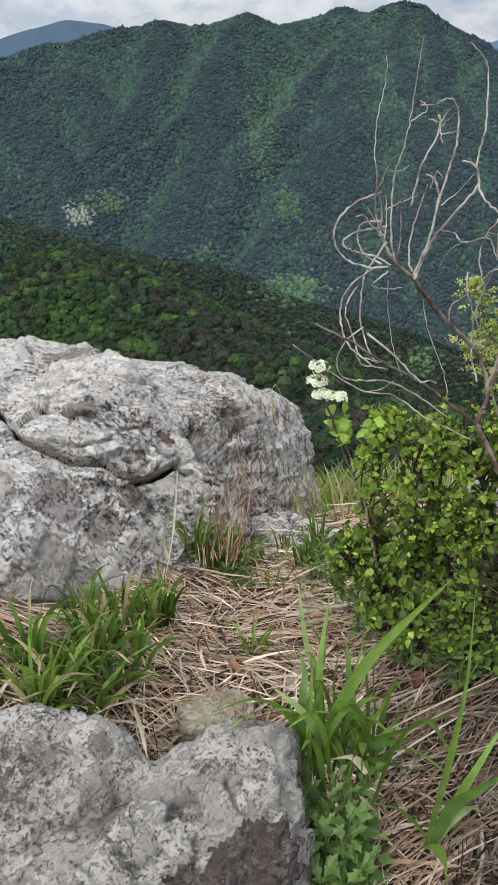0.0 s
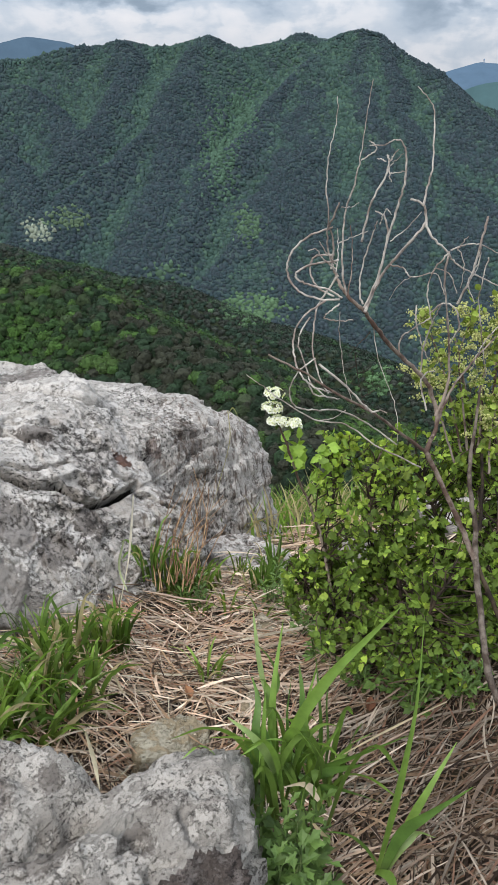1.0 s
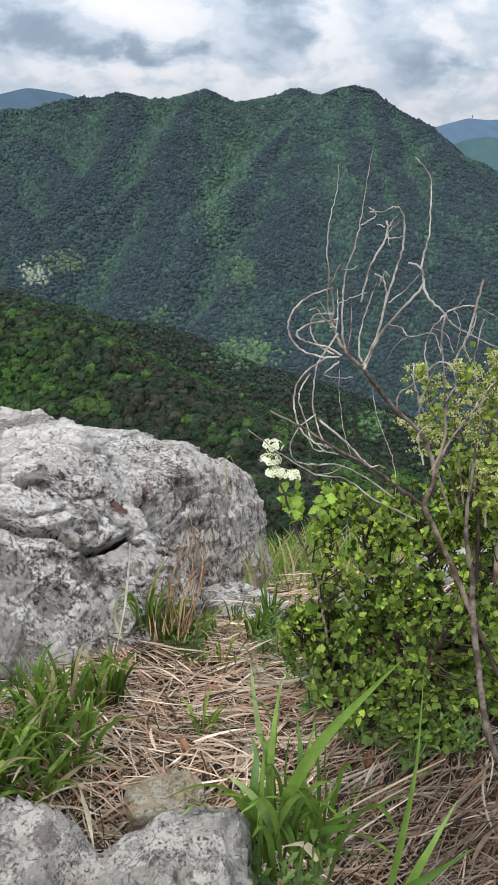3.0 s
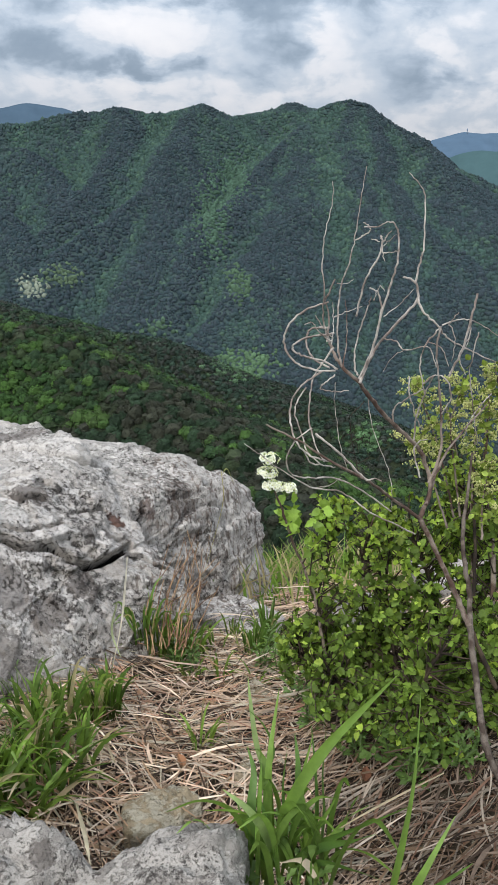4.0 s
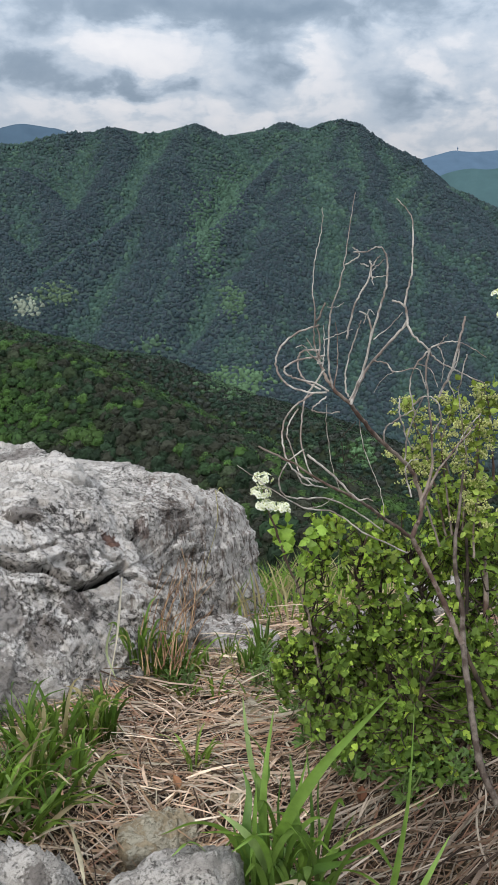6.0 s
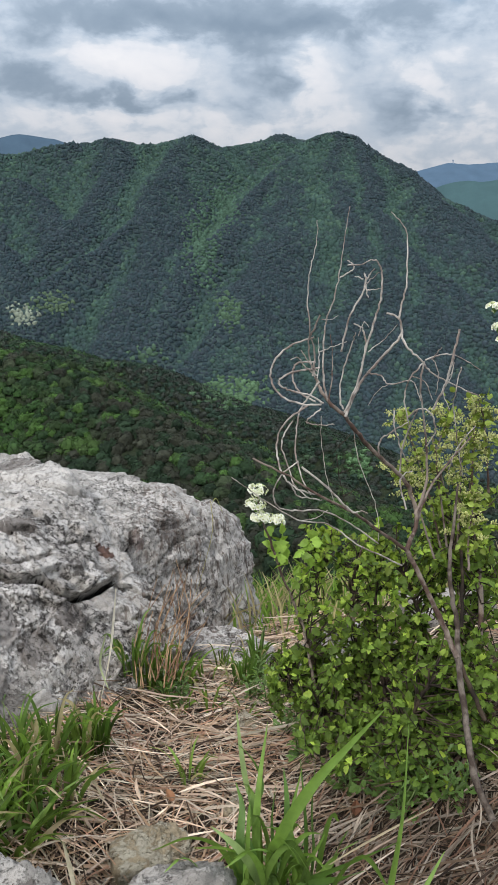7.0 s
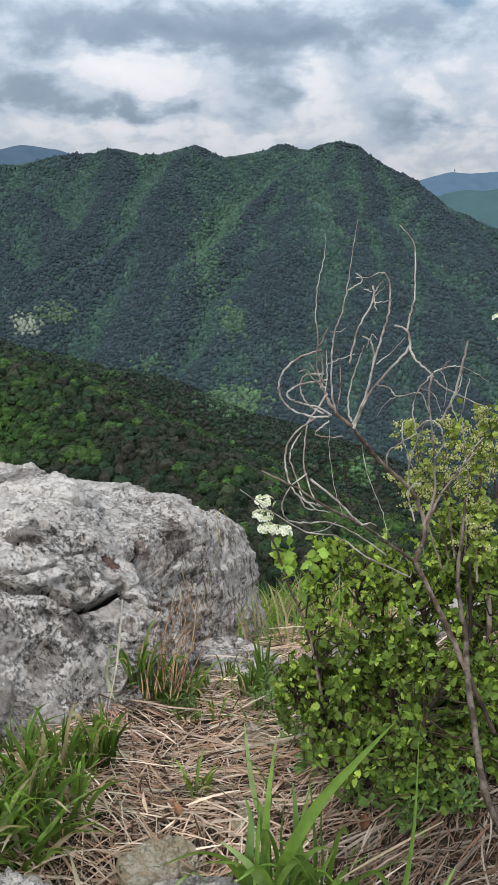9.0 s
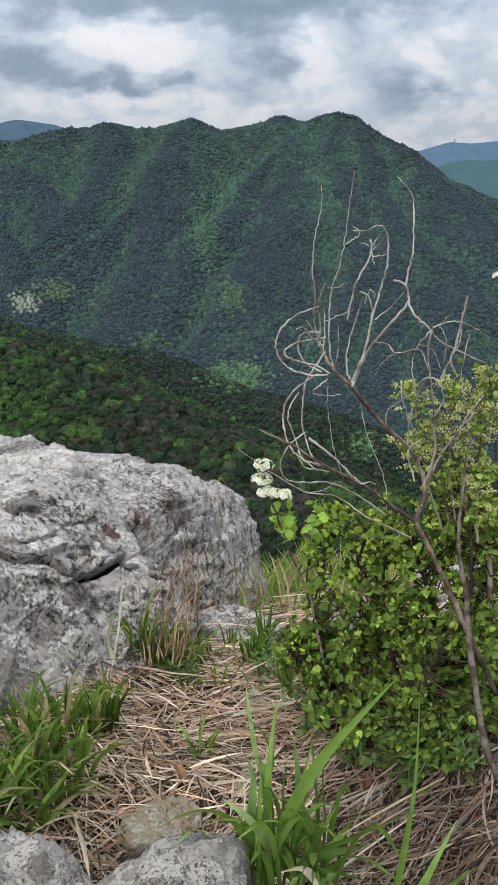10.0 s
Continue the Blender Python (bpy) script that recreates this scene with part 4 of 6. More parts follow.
stone((*(-0.125, 0.849), 0.006), (0.07, 0.05, 0.06), 20, STONE_TAN, "small tan mottled stone half buried in dry grass", 3)
stone((*(0.025, 1.234), 0.0), (0.03, 0.03, 0.03), 40, STONE_TAN, "small pale stone in dry grass beside green blades", 4)
stone((*(-0.017, 1.678), 0.0), (0.13, 0.10, 0.075), -20, STONE, "pale grey flat stone at the foot of the boulder", 5)
stone((*(0.270, 1.444), 0.03), (0.12, 0.08, 0.10), 10, STONE_FRONT, "pale grey stone behind the leafy shrub", 6)
stone((*(0.548, 1.671, -0.133), 0), (0.11, 0.10, 0.10), 30, STONE_FRONT, "pale grey stone behind the leafy shrub", 8)
stone((*(0.004, 0.947), 0.0), (0.03, 0.025, 0.02), 70, STONE_TAN, "small tan stone in dry grass", 9, 24)



# ---------------------------------------------------------------- bark, leaf and straw materials
def bark_material(name, low, high):
    k = Nodes(name)
    a = k.noise(140, 6, 0.7, 0.4)
    b = k.noise(30, 5, 0.65)
    c = k.mix(k.ramp(b, (0.44, 0.0), (0.56, 1.0)), k.ramp(a, (0.3, tuple(v * 0.6 for v in low)), (0.7, low)), k.ramp(a, (0.3, tuple(v * 0.7 for v in high)), (0.7, high)))
    return k.done(c, 0.85, k.bump(a, 0.9, 0.002), 0.2)


BARK_GREY = bark_material("grey_bark", (0.30, 0.24, 0.205), (0.60, 0.54, 0.48))
BARK_BROWN = bark_material("brown_bark", (0.12, 0.075, 0.058), (0.30, 0.24, 0.195))
BARK_TRUNK = bark_material("trunk_bark", (0.075, 0.054, 0.042), (0.20, 0.165, 0.135))
BARK_DARK = bark_material("dark_bark", (0.035, 0.026, 0.02), (0.09, 0.065, 0.045))
LEAF = tinted_material("shrub_leaf", 0.58, 0.27, 0.3, 0.22, 60.0)
BLADE = tinted_material("grass_blade", 0.5, 0.30, 0.2, 0.35, 40.0)
STRAW = tinted_material("straw", 0.8, 0.15, 0.35, 0.15, 50.0)
PETAL = tinted_material("petal", 0.6, 0.25, 0.06, 0.2, 200.0)


def frame_along(line, ref=None):
    """Tangents and two across directions along a line of points."""
    q = np.array(line, float)
    t = np.gradient(q, axis=0)
    t /= np.linalg.norm(t, axis=1)[:, None] + 1e-9
    if ref is None:
        ref = np.array((0.31, 0.17, 0.93)) if abs(t[0][2]) < 0.9 else np.array((1.0, 0.1, 0.1))
    u = np.cross(t, ref)
    u /= np.linalg.norm(u, axis=1)[:, None] + 1e-9
    return q, t, u, np.cross(t, u)


def tube_arrays(line, r0, r1, sides=6, knots=0.0, seed=0):
    q, t, u, w = frame_along(line)
    n = len(q)
    rng = np.random.default_rng(seed)
    r = np.linspace(r0, r1, n) * (1 + knots * 1.6 * rng.uniform(-1, 1, n))
    a = np.linspace(0, 2 * np.pi, sides, endpoint=False)
    v = (q[:, None] + r[:, None, None] * (np.cos(a)[None, :, None] * u[:, None] + np.sin(a)[None, :, None] * w[:, None])).reshape(-1, 3)
    i, j = np.meshgrid(np.arange(n - 1), np.arange(sides), indexing="ij")
    k = (j + 1) % sides
    f = np.stack([i * sides + j, i * sides + k, (i + 1) * sides + k, (i + 1) * sides + j], -1).reshape(-1, 4)
    return v, f


def limb(name, points, r0, r1, material, parent, label="", kink=0.004, steps=6, sides=6):
    """A bent tapered limb through the points."""
    seed = int(abs(points[0][0] * 7919 + points[-1][2] * 104729) * 1000) % 100000
    rng = np.random.default_rng(seed)
    line = np.array(smooth_line(points, steps))
    line[1:-1] += rng.normal(size=(len(line) - 2, 3)) * kink * 0.12
    v, f = tube_arrays(line, r0, r1, sides, 0.06, seed)
    me = mesh_np(name, v, f, material, True)
    return part(name, me, material, parent, label)


def empty(name, at, label, category, group=""):
    ob = new(name)
    ob.location = at
    bpy.context.view_layer.update()
    return tagged(ob, label, category, group)


def under(ob, parent):
    ob.parent = parent
    ob.matrix_parent_inverse = Matrix.Translation(parent.location).inverted()
    return ob


# ---------------------------------------------------------------- the bare dead shrub
dead = empty("dead_shrub", (0.349, 0.757, 0.201), "bare dead shrub with curled pale grey twigs", "shrub")


def twig(points, r0, r1, material=BARK_GREY, name="twig"):
    return under(limb(name, points, r0 * 0.63, r1 * 0.6, material, None), dead)


# trunk and the two leading limbs
twig([(0.351, 0.743, 0.197), (0.341, 0.769, 0.217), (0.334, 0.790, 0.238), (0.332, 0.824, 0.274), (0.330, 0.871, 0.327), (0.330, 0.897, 0.359)], 0.0085, 0.0075, BARK_TRUNK, "trunk")
twig([(0.330, 0.897, 0.359), (0.333, 0.923, 0.391), (0.326, 0.941, 0.429), (0.326, 0.966, 0.472), (0.336, 0.996, 0.523), (0.346, 1.028, 0.569)], 0.0075, 0.003, BARK_TRUNK, "trunk")
twig([(0.327, 0.889, 0.354), (0.308, 0.903, 0.395), (0.289, 0.910, 0.434), (0.264, 0.922, 0.483), (0.248, 0.924, 0.512)], 0.0075, 0.006, BARK_BROWN, "limb")
twig([(0.248, 0.924, 0.512), (0.266, 0.949, 0.542), (0.262, 0.963, 0.571), (0.244, 0.958, 0.608), (0.198, 0.936, 0.655), (0.164, 0.912, 0.697), (0.146, 0.902, 0.723)], 0.0055, 0.0045, BARK_BROWN, "limb")
twig([(0.146, 0.902, 0.723), (0.128, 0.898, 0.739), (0.116, 0.916, 0.753), (0.109, 0.933, 0.766)], 0.0045, 0.003, BARK_BROWN, "limb")
twig([(0.248, 0.924, 0.512), (0.198, 0.892, 0.561), (0.153, 0.858, 0.607), (0.112, 0.839, 0.636), (0.071, 0.831, 0.667), (0.025, 0.823, 0.695)], 0.0045, 0.002, BARK_BROWN, "limb")
twig([(0.370, 0.862, 0.262), (0.350, 0.872, 0.306), (0.333, 0.890, 0.344)], 0.006, 0.006, BARK_DARK, "limb")
twig([(0.257, 0.932, 0.529), (0.278, 0.976, 0.551), (0.301, 1.010, 0.577), (0.334, 1.043, 0.600), (0.375, 1.078, 0.628)], 0.004, 0.002, BARK_BROWN, "limb")
twig([(0.264, 0.954, 0.553), (0.281, 0.973, 0.593), (0.280, 0.983, 0.637), (0.270, 0.978, 0.697)], 0.004, 0.002, BARK_BROWN, "limb")
twig([(0.249, 0.949, 0.564), (0.239, 0.955, 0.601), (0.244, 0.952, 0.619), (0.255, 0.953, 0.621)], 0.002, 0.0014)
# long upright shoots
twig([(0.109, 0.933, 0.766), (0.099, 0.928, 0.802), (0.099, 0.922, 0.838), (0.095, 0.927, 0.871), (0.097, 0.921, 0.905), (0.104, 0.924, 0.936), (0.104, 0.927, 0.965)], 0.0018, 0.0007)
twig([(0.123, 0.900, 0.743), (0.116, 0.904, 0.776), (0.117, 0.911, 0.837), (0.126, 0.906, 0.874), (0.132, 0.910, 0.906), (0.136, 0.913, 0.937), (0.143, 0.924, 0.982)], 0.0022, 0.0007)
twig([(0.132, 0.907, 0.899), (0.141, 0.904, 0.905), (0.148, 0.902, 0.911), (0.145, 0.904, 0.917), (0.140, 0.906, 0.920)], 0.0015, 0.001)
twig([(0.144, 0.901, 0.732), (0.139, 0.901, 0.744), (0.140, 0.903, 0.774), (0.149, 0.900, 0.814), (0.154, 0.898, 0.833)], 0.0022, 0.0012)
twig([(0.145, 0.899, 0.728), (0.159, 0.899, 0.765), (0.167, 0.898, 0.809), (0.163, 0.899, 0.836), (0.151, 0.898, 0.844)], 0.0024, 0.0016)
twig([(0.146, 0.896, 0.723), (0.161, 0.907, 0.757), (0.182, 0.910, 0.787), (0.202, 0.901, 0.815), (0.211, 0.898, 0.833), (0.206, 0.901, 0.851), (0.191, 0.898, 0.857)], 0.0032, 0.0022)
twig([(0.211, 0.898, 0.833), (0.217, 0.891, 0.817), (0.237, 0.893, 0.799), (0.251, 0.897, 0.783), (0.281, 0.900, 0.766), (0.319, 0.903, 0.749)], 0.0026, 0.0014)
twig([(0.207, 0.900, 0.849), (0.212, 0.906, 0.874), (0.215, 0.909, 0.892), (0.216, 0.924, 0.936), (0.214, 0.933, 0.955), (0.197, 0.942, 0.974)], 0.0022, 0.0008)
twig([(0.159, 0.898, 0.763), (0.169, 0.893, 0.822), (0.179, 0.890, 0.864), (0.182, 0.893, 0.894), (0.180, 0.896, 0.911), (0.171, 0.895, 0.922), (0.156, 0.893, 0.917), (0.139, 0.893, 0.916)], 0.0024, 0.0012)
twig([(0.137, 0.898, 0.809), (0.144, 0.895, 0.850), (0.158, 0.893, 0.881), (0.162, 0.895, 0.898), (0.161, 0.899, 0.906)], 0.002, 0.0018)
twig([(0.162, 0.895, 0.896), (0.167, 0.894, 0.906), (0.172, 0.891, 0.912)], 0.0018, 0.001)
twig([(0.163, 0.890, 0.886), (0.172, 0.889, 0.888), (0.182, 0.886, 0.890)], 0.0012, 0.0008)
twig([(0.162, 0.893, 0.894), (0.163, 0.889, 0.884), (0.165, 0.886, 0.878)], 0.0014, 0.0008)
twig([(0.159, 0.896, 0.899), (0.154, 0.897, 0.901), (0.149, 0.897, 0.902)], 0.0013, 0.0008)
twig([(0.164, 0.896, 0.894), (0.170, 0.896, 0.900), (0.179, 0.897, 0.907)], 0.0011, 0.0007)
twig([(0.157, 0.896, 0.829), (0.161, 0.897, 0.842), (0.164, 0.893, 0.847), (0.169, 0.891, 0.841)], 0.0013, 0.0007)
# loops on the side towards the valley
twig([(0.105, 0.925, 0.821), (0.074, 0.931, 0.808), (0.055, 0.932, 0.788), (0.051, 0.932, 0.763), (0.065, 0.922, 0.743), (0.092, 0.913, 0.735), (0.116, 0.908, 0.736)], 0.0021, 0.0024)
twig([(0.114, 0.929, 0.780), (0.084, 0.916, 0.778), (0.063, 0.903, 0.774), (0.060, 0.900, 0.766), (0.074, 0.901, 0.757), (0.099, 0.903, 0.750), (0.118, 0.904, 0.739)], 0.0021, 0.0024)
twig([(0.111, 0.951, 0.782), (0.087, 0.960, 0.777), (0.081, 0.952, 0.761), (0.089, 0.934, 0.745), (0.109, 0.914, 0.738)], 0.0022, 0.002)
twig([(0.111, 0.924, 0.770), (0.095, 0.919, 0.783), (0.084, 0.914, 0.797), (0.074, 0.903, 0.797)], 0.0016, 0.0009)
twig([(0.113, 0.925, 0.774), (0.100, 0.921, 0.788), (0.092, 0.926, 0.799), (0.089, 0.928, 0.803)], 0.0014, 0.0008)
twig([(0.114, 0.921, 0.763), (0.097, 0.920, 0.738), (0.086, 0.910, 0.717), (0.082, 0.883, 0.683), (0.088, 0.859, 0.655), (0.100, 0.849, 0.634)], 0.0022, 0.0014)
twig([(0.098, 0.907, 0.735), (0.072, 0.890, 0.722), (0.060, 0.887, 0.703), (0.057, 0.870, 0.680), (0.066, 0.849, 0.658), (0.085, 0.843, 0.644), (0.105, 0.840, 0.639)], 0.002, 0.0018)
twig([(0.080, 0.918, 0.710), (0.070, 0.911, 0.696), (0.065, 0.904, 0.681), (0.075, 0.880, 0.653), (0.080, 0.863, 0.641), (0.095, 0.848, 0.631)], 0.0017, 0.0014)
twig([(0.115, 0.906, 0.731), (0.100, 0.891, 0.724), (0.096, 0.888, 0.718), (0.113, 0.887, 0.715), (0.131, 0.887, 0.716)], 0.0017, 0.0012)
twig([(0.100, 0.926, 0.822), (0.105, 0.921, 0.835), (0.111, 0.918, 0.851)], 0.0022, 0.0018)
twig([(0.105, 0.924, 0.770), (0.107, 0.926, 0.799), (0.102, 0.924, 0.818)], 0.0022, 0.0016)
twig([(0.111, 0.922, 0.767), (0.115, 0.944, 0.789), (0.114, 0.955, 0.814)], 0.0014, 0.0007)
twig([(0.113, 0.927, 0.801), (0.127, 0.920, 0.809), (0.146, 0.913, 0.818)], 0.0012, 0.0007)
twig([(0.113, 0.915, 0.846), (0.124, 0.915, 0.846), (0.134, 0.918, 0.851)], 0.001, 0.0006)
twig([(0.124, 0.901, 0.744), (0.131, 0.932, 0.763), (0.135, 0.961, 0.779), (0.134, 0.987, 0.811)], 0.0016, 0.0008, BARK_BROWN)
twig([(0.117, 0.911, 0.719), (0.118, 0.920, 0.692), (0.122, 0.917, 0.662), (0.129, 0.911, 0.624), (0.140, 0.907, 0.593)], 0.001, 0.0006)
twig([(0.160, 0.914, 0.702), (0.170, 0.914, 0.655), (0.190, 0.913, 0.606), (0.198, 0.900, 0.579), (0.199, 0.886, 0.548)], 0.001, 0.0006)
# low boughs that curl back
twig([(0.087, 0.846, 0.674), (0.112, 0.847, 0.653), (0.143, 0.853, 0.619), (0.156, 0.858, 0.605)], 0.0026, 0.0024)
twig([(0.082, 0.839, 0.684), (0.061, 0.832, 0.669), (0.051, 0.832, 0.644), (0.060, 0.842, 0.619), (0.086, 0.858, 0.607), (0.120, 0.885, 0.594), (0.161, 0.896, 0.568), (0.204, 0.911, 0.530)], 0.0015, 0.002)
twig([(0.042, 0.855, 0.623), (0.084, 0.863, 0.592), (0.128, 0.878, 0.577), (0.169, 0.884, 0.544), (0.241, 0.915, 0.492)], 0.0014, 0.002)
twig([(0.075, 0.845, 0.648), (0.082, 0.849, 0.634), (0.099, 0.852, 0.628), (0.115, 0.855, 0.624)], 0.0018, 0.0014)
twig([(-0.001, 0.831, 0.667), (0.015, 0.836, 0.652), (0.042, 0.855, 0.623)], 0.0008, 0.0012)
twig([(0.088, 0.871, 0.586), (0.111, 0.881, 0.585), (0.129, 0.895, 0.590)], 0.0013, 0.0009)
twig([(0.156, 0.857, 0.604), (0.167, 0.858, 0.606), (0.176, 0.857, 0.603)], 0.0018, 0.0012)
# the second tangle
twig([(0.241, 0.892, 0.798), (0.239, 0.890, 0.769), (0.246, 0.895, 0.731), (0.253, 0.901, 0.698)], 0.0022, 0.0014)
twig([(0.240, 0.891, 0.795), (0.225, 0.893, 0.775), (0.220, 0.890, 0.746), (0.230, 0.895, 0.709)], 0.002, 0.0012)
twig([(0.243, 0.893, 0.799), (0.266, 0.896, 0.806), (0.291, 0.904, 0.799), (0.319, 0.907, 0.782)], 0.0018, 0.0008)
twig([(0.281, 0.890, 0.839), (0.275, 0.885, 0.806), (0.270, 0.890, 0.769), (0.259, 0.895, 0.733)], 0.0022, 0.0024)
twig([(0.288, 0.890, 0.791), (0.284, 0.887, 0.762), (0.285, 0.896, 0.735)], 0.0014, 0.001)
twig([(0.276, 0.885, 0.806), (0.277, 0.888, 0.787), (0.267, 0.887, 0.762), (0.277, 0.886, 0.737)], 0.0013, 0.0009)
twig([(0.251, 0.893, 0.799), (0.256, 0.888, 0.811), (0.261, 0.890, 0.816)], 0.0012, 0.0007)
twig([(0.230, 0.910, 0.717), (0.247, 0.906, 0.731), (0.261, 0.901, 0.722), (0.266, 0.901, 0.699), (0.257, 0.903, 0.679)], 0.0019, 0.0014)
twig([(0.213, 0.914, 0.726), (0.213, 0.905, 0.705), (0.226, 0.910, 0.671), (0.237, 0.913, 0.652)], 0.0017, 0.0012)
twig([(0.234, 0.944, 0.625), (0.233, 0.939, 0.660), (0.238, 0.924, 0.699), (0.244, 0.914, 0.726)], 0.002, 0.0012)
twig([(0.201, 0.936, 0.655), (0.202, 0.935, 0.675), (0.218, 0.922, 0.696), (0.234, 0.917, 0.708)], 0.0021, 0.0013)
twig([(0.173, 0.906, 0.779), (0.190, 0.904, 0.776), (0.200, 0.900, 0.766), (0.230, 0.901, 0.769), (0.243, 0.900, 0.743)], 0.0017, 0.0012)
twig([(0.200, 0.900, 0.766), (0.187, 0.905, 0.754), (0.177, 0.907, 0.735)], 0.0009, 0.0005)
twig([(0.227, 0.894, 0.778), (0.244, 0.891, 0.771), (0.256, 0.891, 0.747)], 0.0013, 0.0009)
twig([(0.251, 0.894, 0.801), (0.259, 0.886, 0.784), (0.260, 0.894, 0.753)], 0.0012, 0.0008)
twig([(0.169, 0.888, 0.811), (0.189, 0.894, 0.825), (0.205, 0.897, 0.843)], 0.0011, 0.0008)
twig([(0.271, 0.889, 0.766), (0.278, 0.894, 0.778), (0.281, 0.902, 0.794)], 0.001, 0.0006)
twig([(0.285, 0.898, 0.738), (0.294, 0.905, 0.705), (0.306, 0.917, 0.662), (0.317, 0.923, 0.627)], 0.0012, 0.0008)
twig([(0.353, 1.000, 0.673), (0.334, 0.984, 0.662), (0.315, 0.964, 0.644), (0.306, 0.954, 0.623)], 0.0014, 0.0009)
# a small thorny dead spray lower down
spray = [((0.166, 0.967, 0.674), (0.153, 0.970, 0.657), (0.142, 0.973, 0.640)), ((0.148, 0.973, 0.640), (0.153, 0.969, 0.608), (0.161, 0.965, 0.575), (0.169, 0.963, 0.548)),
         ((0.153, 0.971, 0.611), (0.166, 0.973, 0.616), (0.171, 0.975, 0.621)), ((0.156, 0.963, 0.595), (0.145, 0.965, 0.599), (0.139, 0.966, 0.602)), ((0.161, 0.966, 0.578), (0.173, 0.969, 0.583), (0.179, 0.971, 0.588)), ((0.151, 0.975, 0.621), (0.142, 0.974, 0.618), (0.137, 0.972, 0.614))]
for s in spray:
    twig(list(s), 0.0012, 0.0006, BARK_DARK)


# ---------------------------------------------------------------- leaves
def leaf_form(outline, fold=0.25, droop=0.25):
    """A leaf of length 1 along +y from its stalk: half outline (x, y) mirrored about a folded midrib."""
    n = len(outline)
    ys = [0.0] + [y for _, y in outline] + [1.0]
    mid = [(0, y, -droop * y * y) for y in ys]
    right = [(x, y, fold * x - droop * y * y) for x, y in outline]
    left = [(-x, y, fold * x - droop * y * y) for x, y in outline]
    v = np.array(mid + right + left, float)
    R, L = len(mid), len(mid) + n
    f = [(0, R, 1), (0, 1, L)]
    for i in range(n - 1):
        f += [(i + 1, R + i, R + i + 1), (i + 1, R + i + 1, i + 2), (i + 1, L + i + 1, L + i), (i + 1, i + 2, L + i + 1)]
    f += [(n, R + n - 1, n + 1), (n, n + 1, L + n - 1)]
    return v, np.array(f)


OVAL = leaf_form([(0.17, 0.07), (0.31, 0.26), (0.41, 0.45), (0.29, 0.50), (0.30, 0.68), (0.16, 0.84)], 0.22, 0.16)
LOBED = leaf_form([(0.12, 0.05), (0.31, 0.20), (0.50, 0.40), (0.35, 0.43), (0.27, 0.54), (0.37, 0.68), (0.23, 0.74), (0.13, 0.90)], 0.2, 0.2)


def orient(ways, rng, roll=0.6):
    """Turns that bring +y onto each way, with the upper face mostly to the sky."""
    y = ways / np.linalg.norm(ways, axis=1)[:, None]
    up = np.array((0, 0, 1.0)) + rng.normal(size=y.shape) * roll
    x = np.cross(y, up)
    x /= np.linalg.norm(x, axis=1)[:, None] + 1e-9
    return np.stack([x, y, np.cross(x, y)], -1)


def scatter(form, at, turn, size, tints):
    """Many copies of a form joined into one mesh's arrays."""
    fv, ff = form
    v = np.einsum("nij,kj->nki", turn, fv) * size[:, None, None] + at[:, None]
    f = (ff[None] + (np.arange(len(at)) * len(fv))[:, None, None]).reshape(-1, ff.shape[1])
    return v.reshape(-1, 3), f, np.repeat(tints, len(fv), 0)


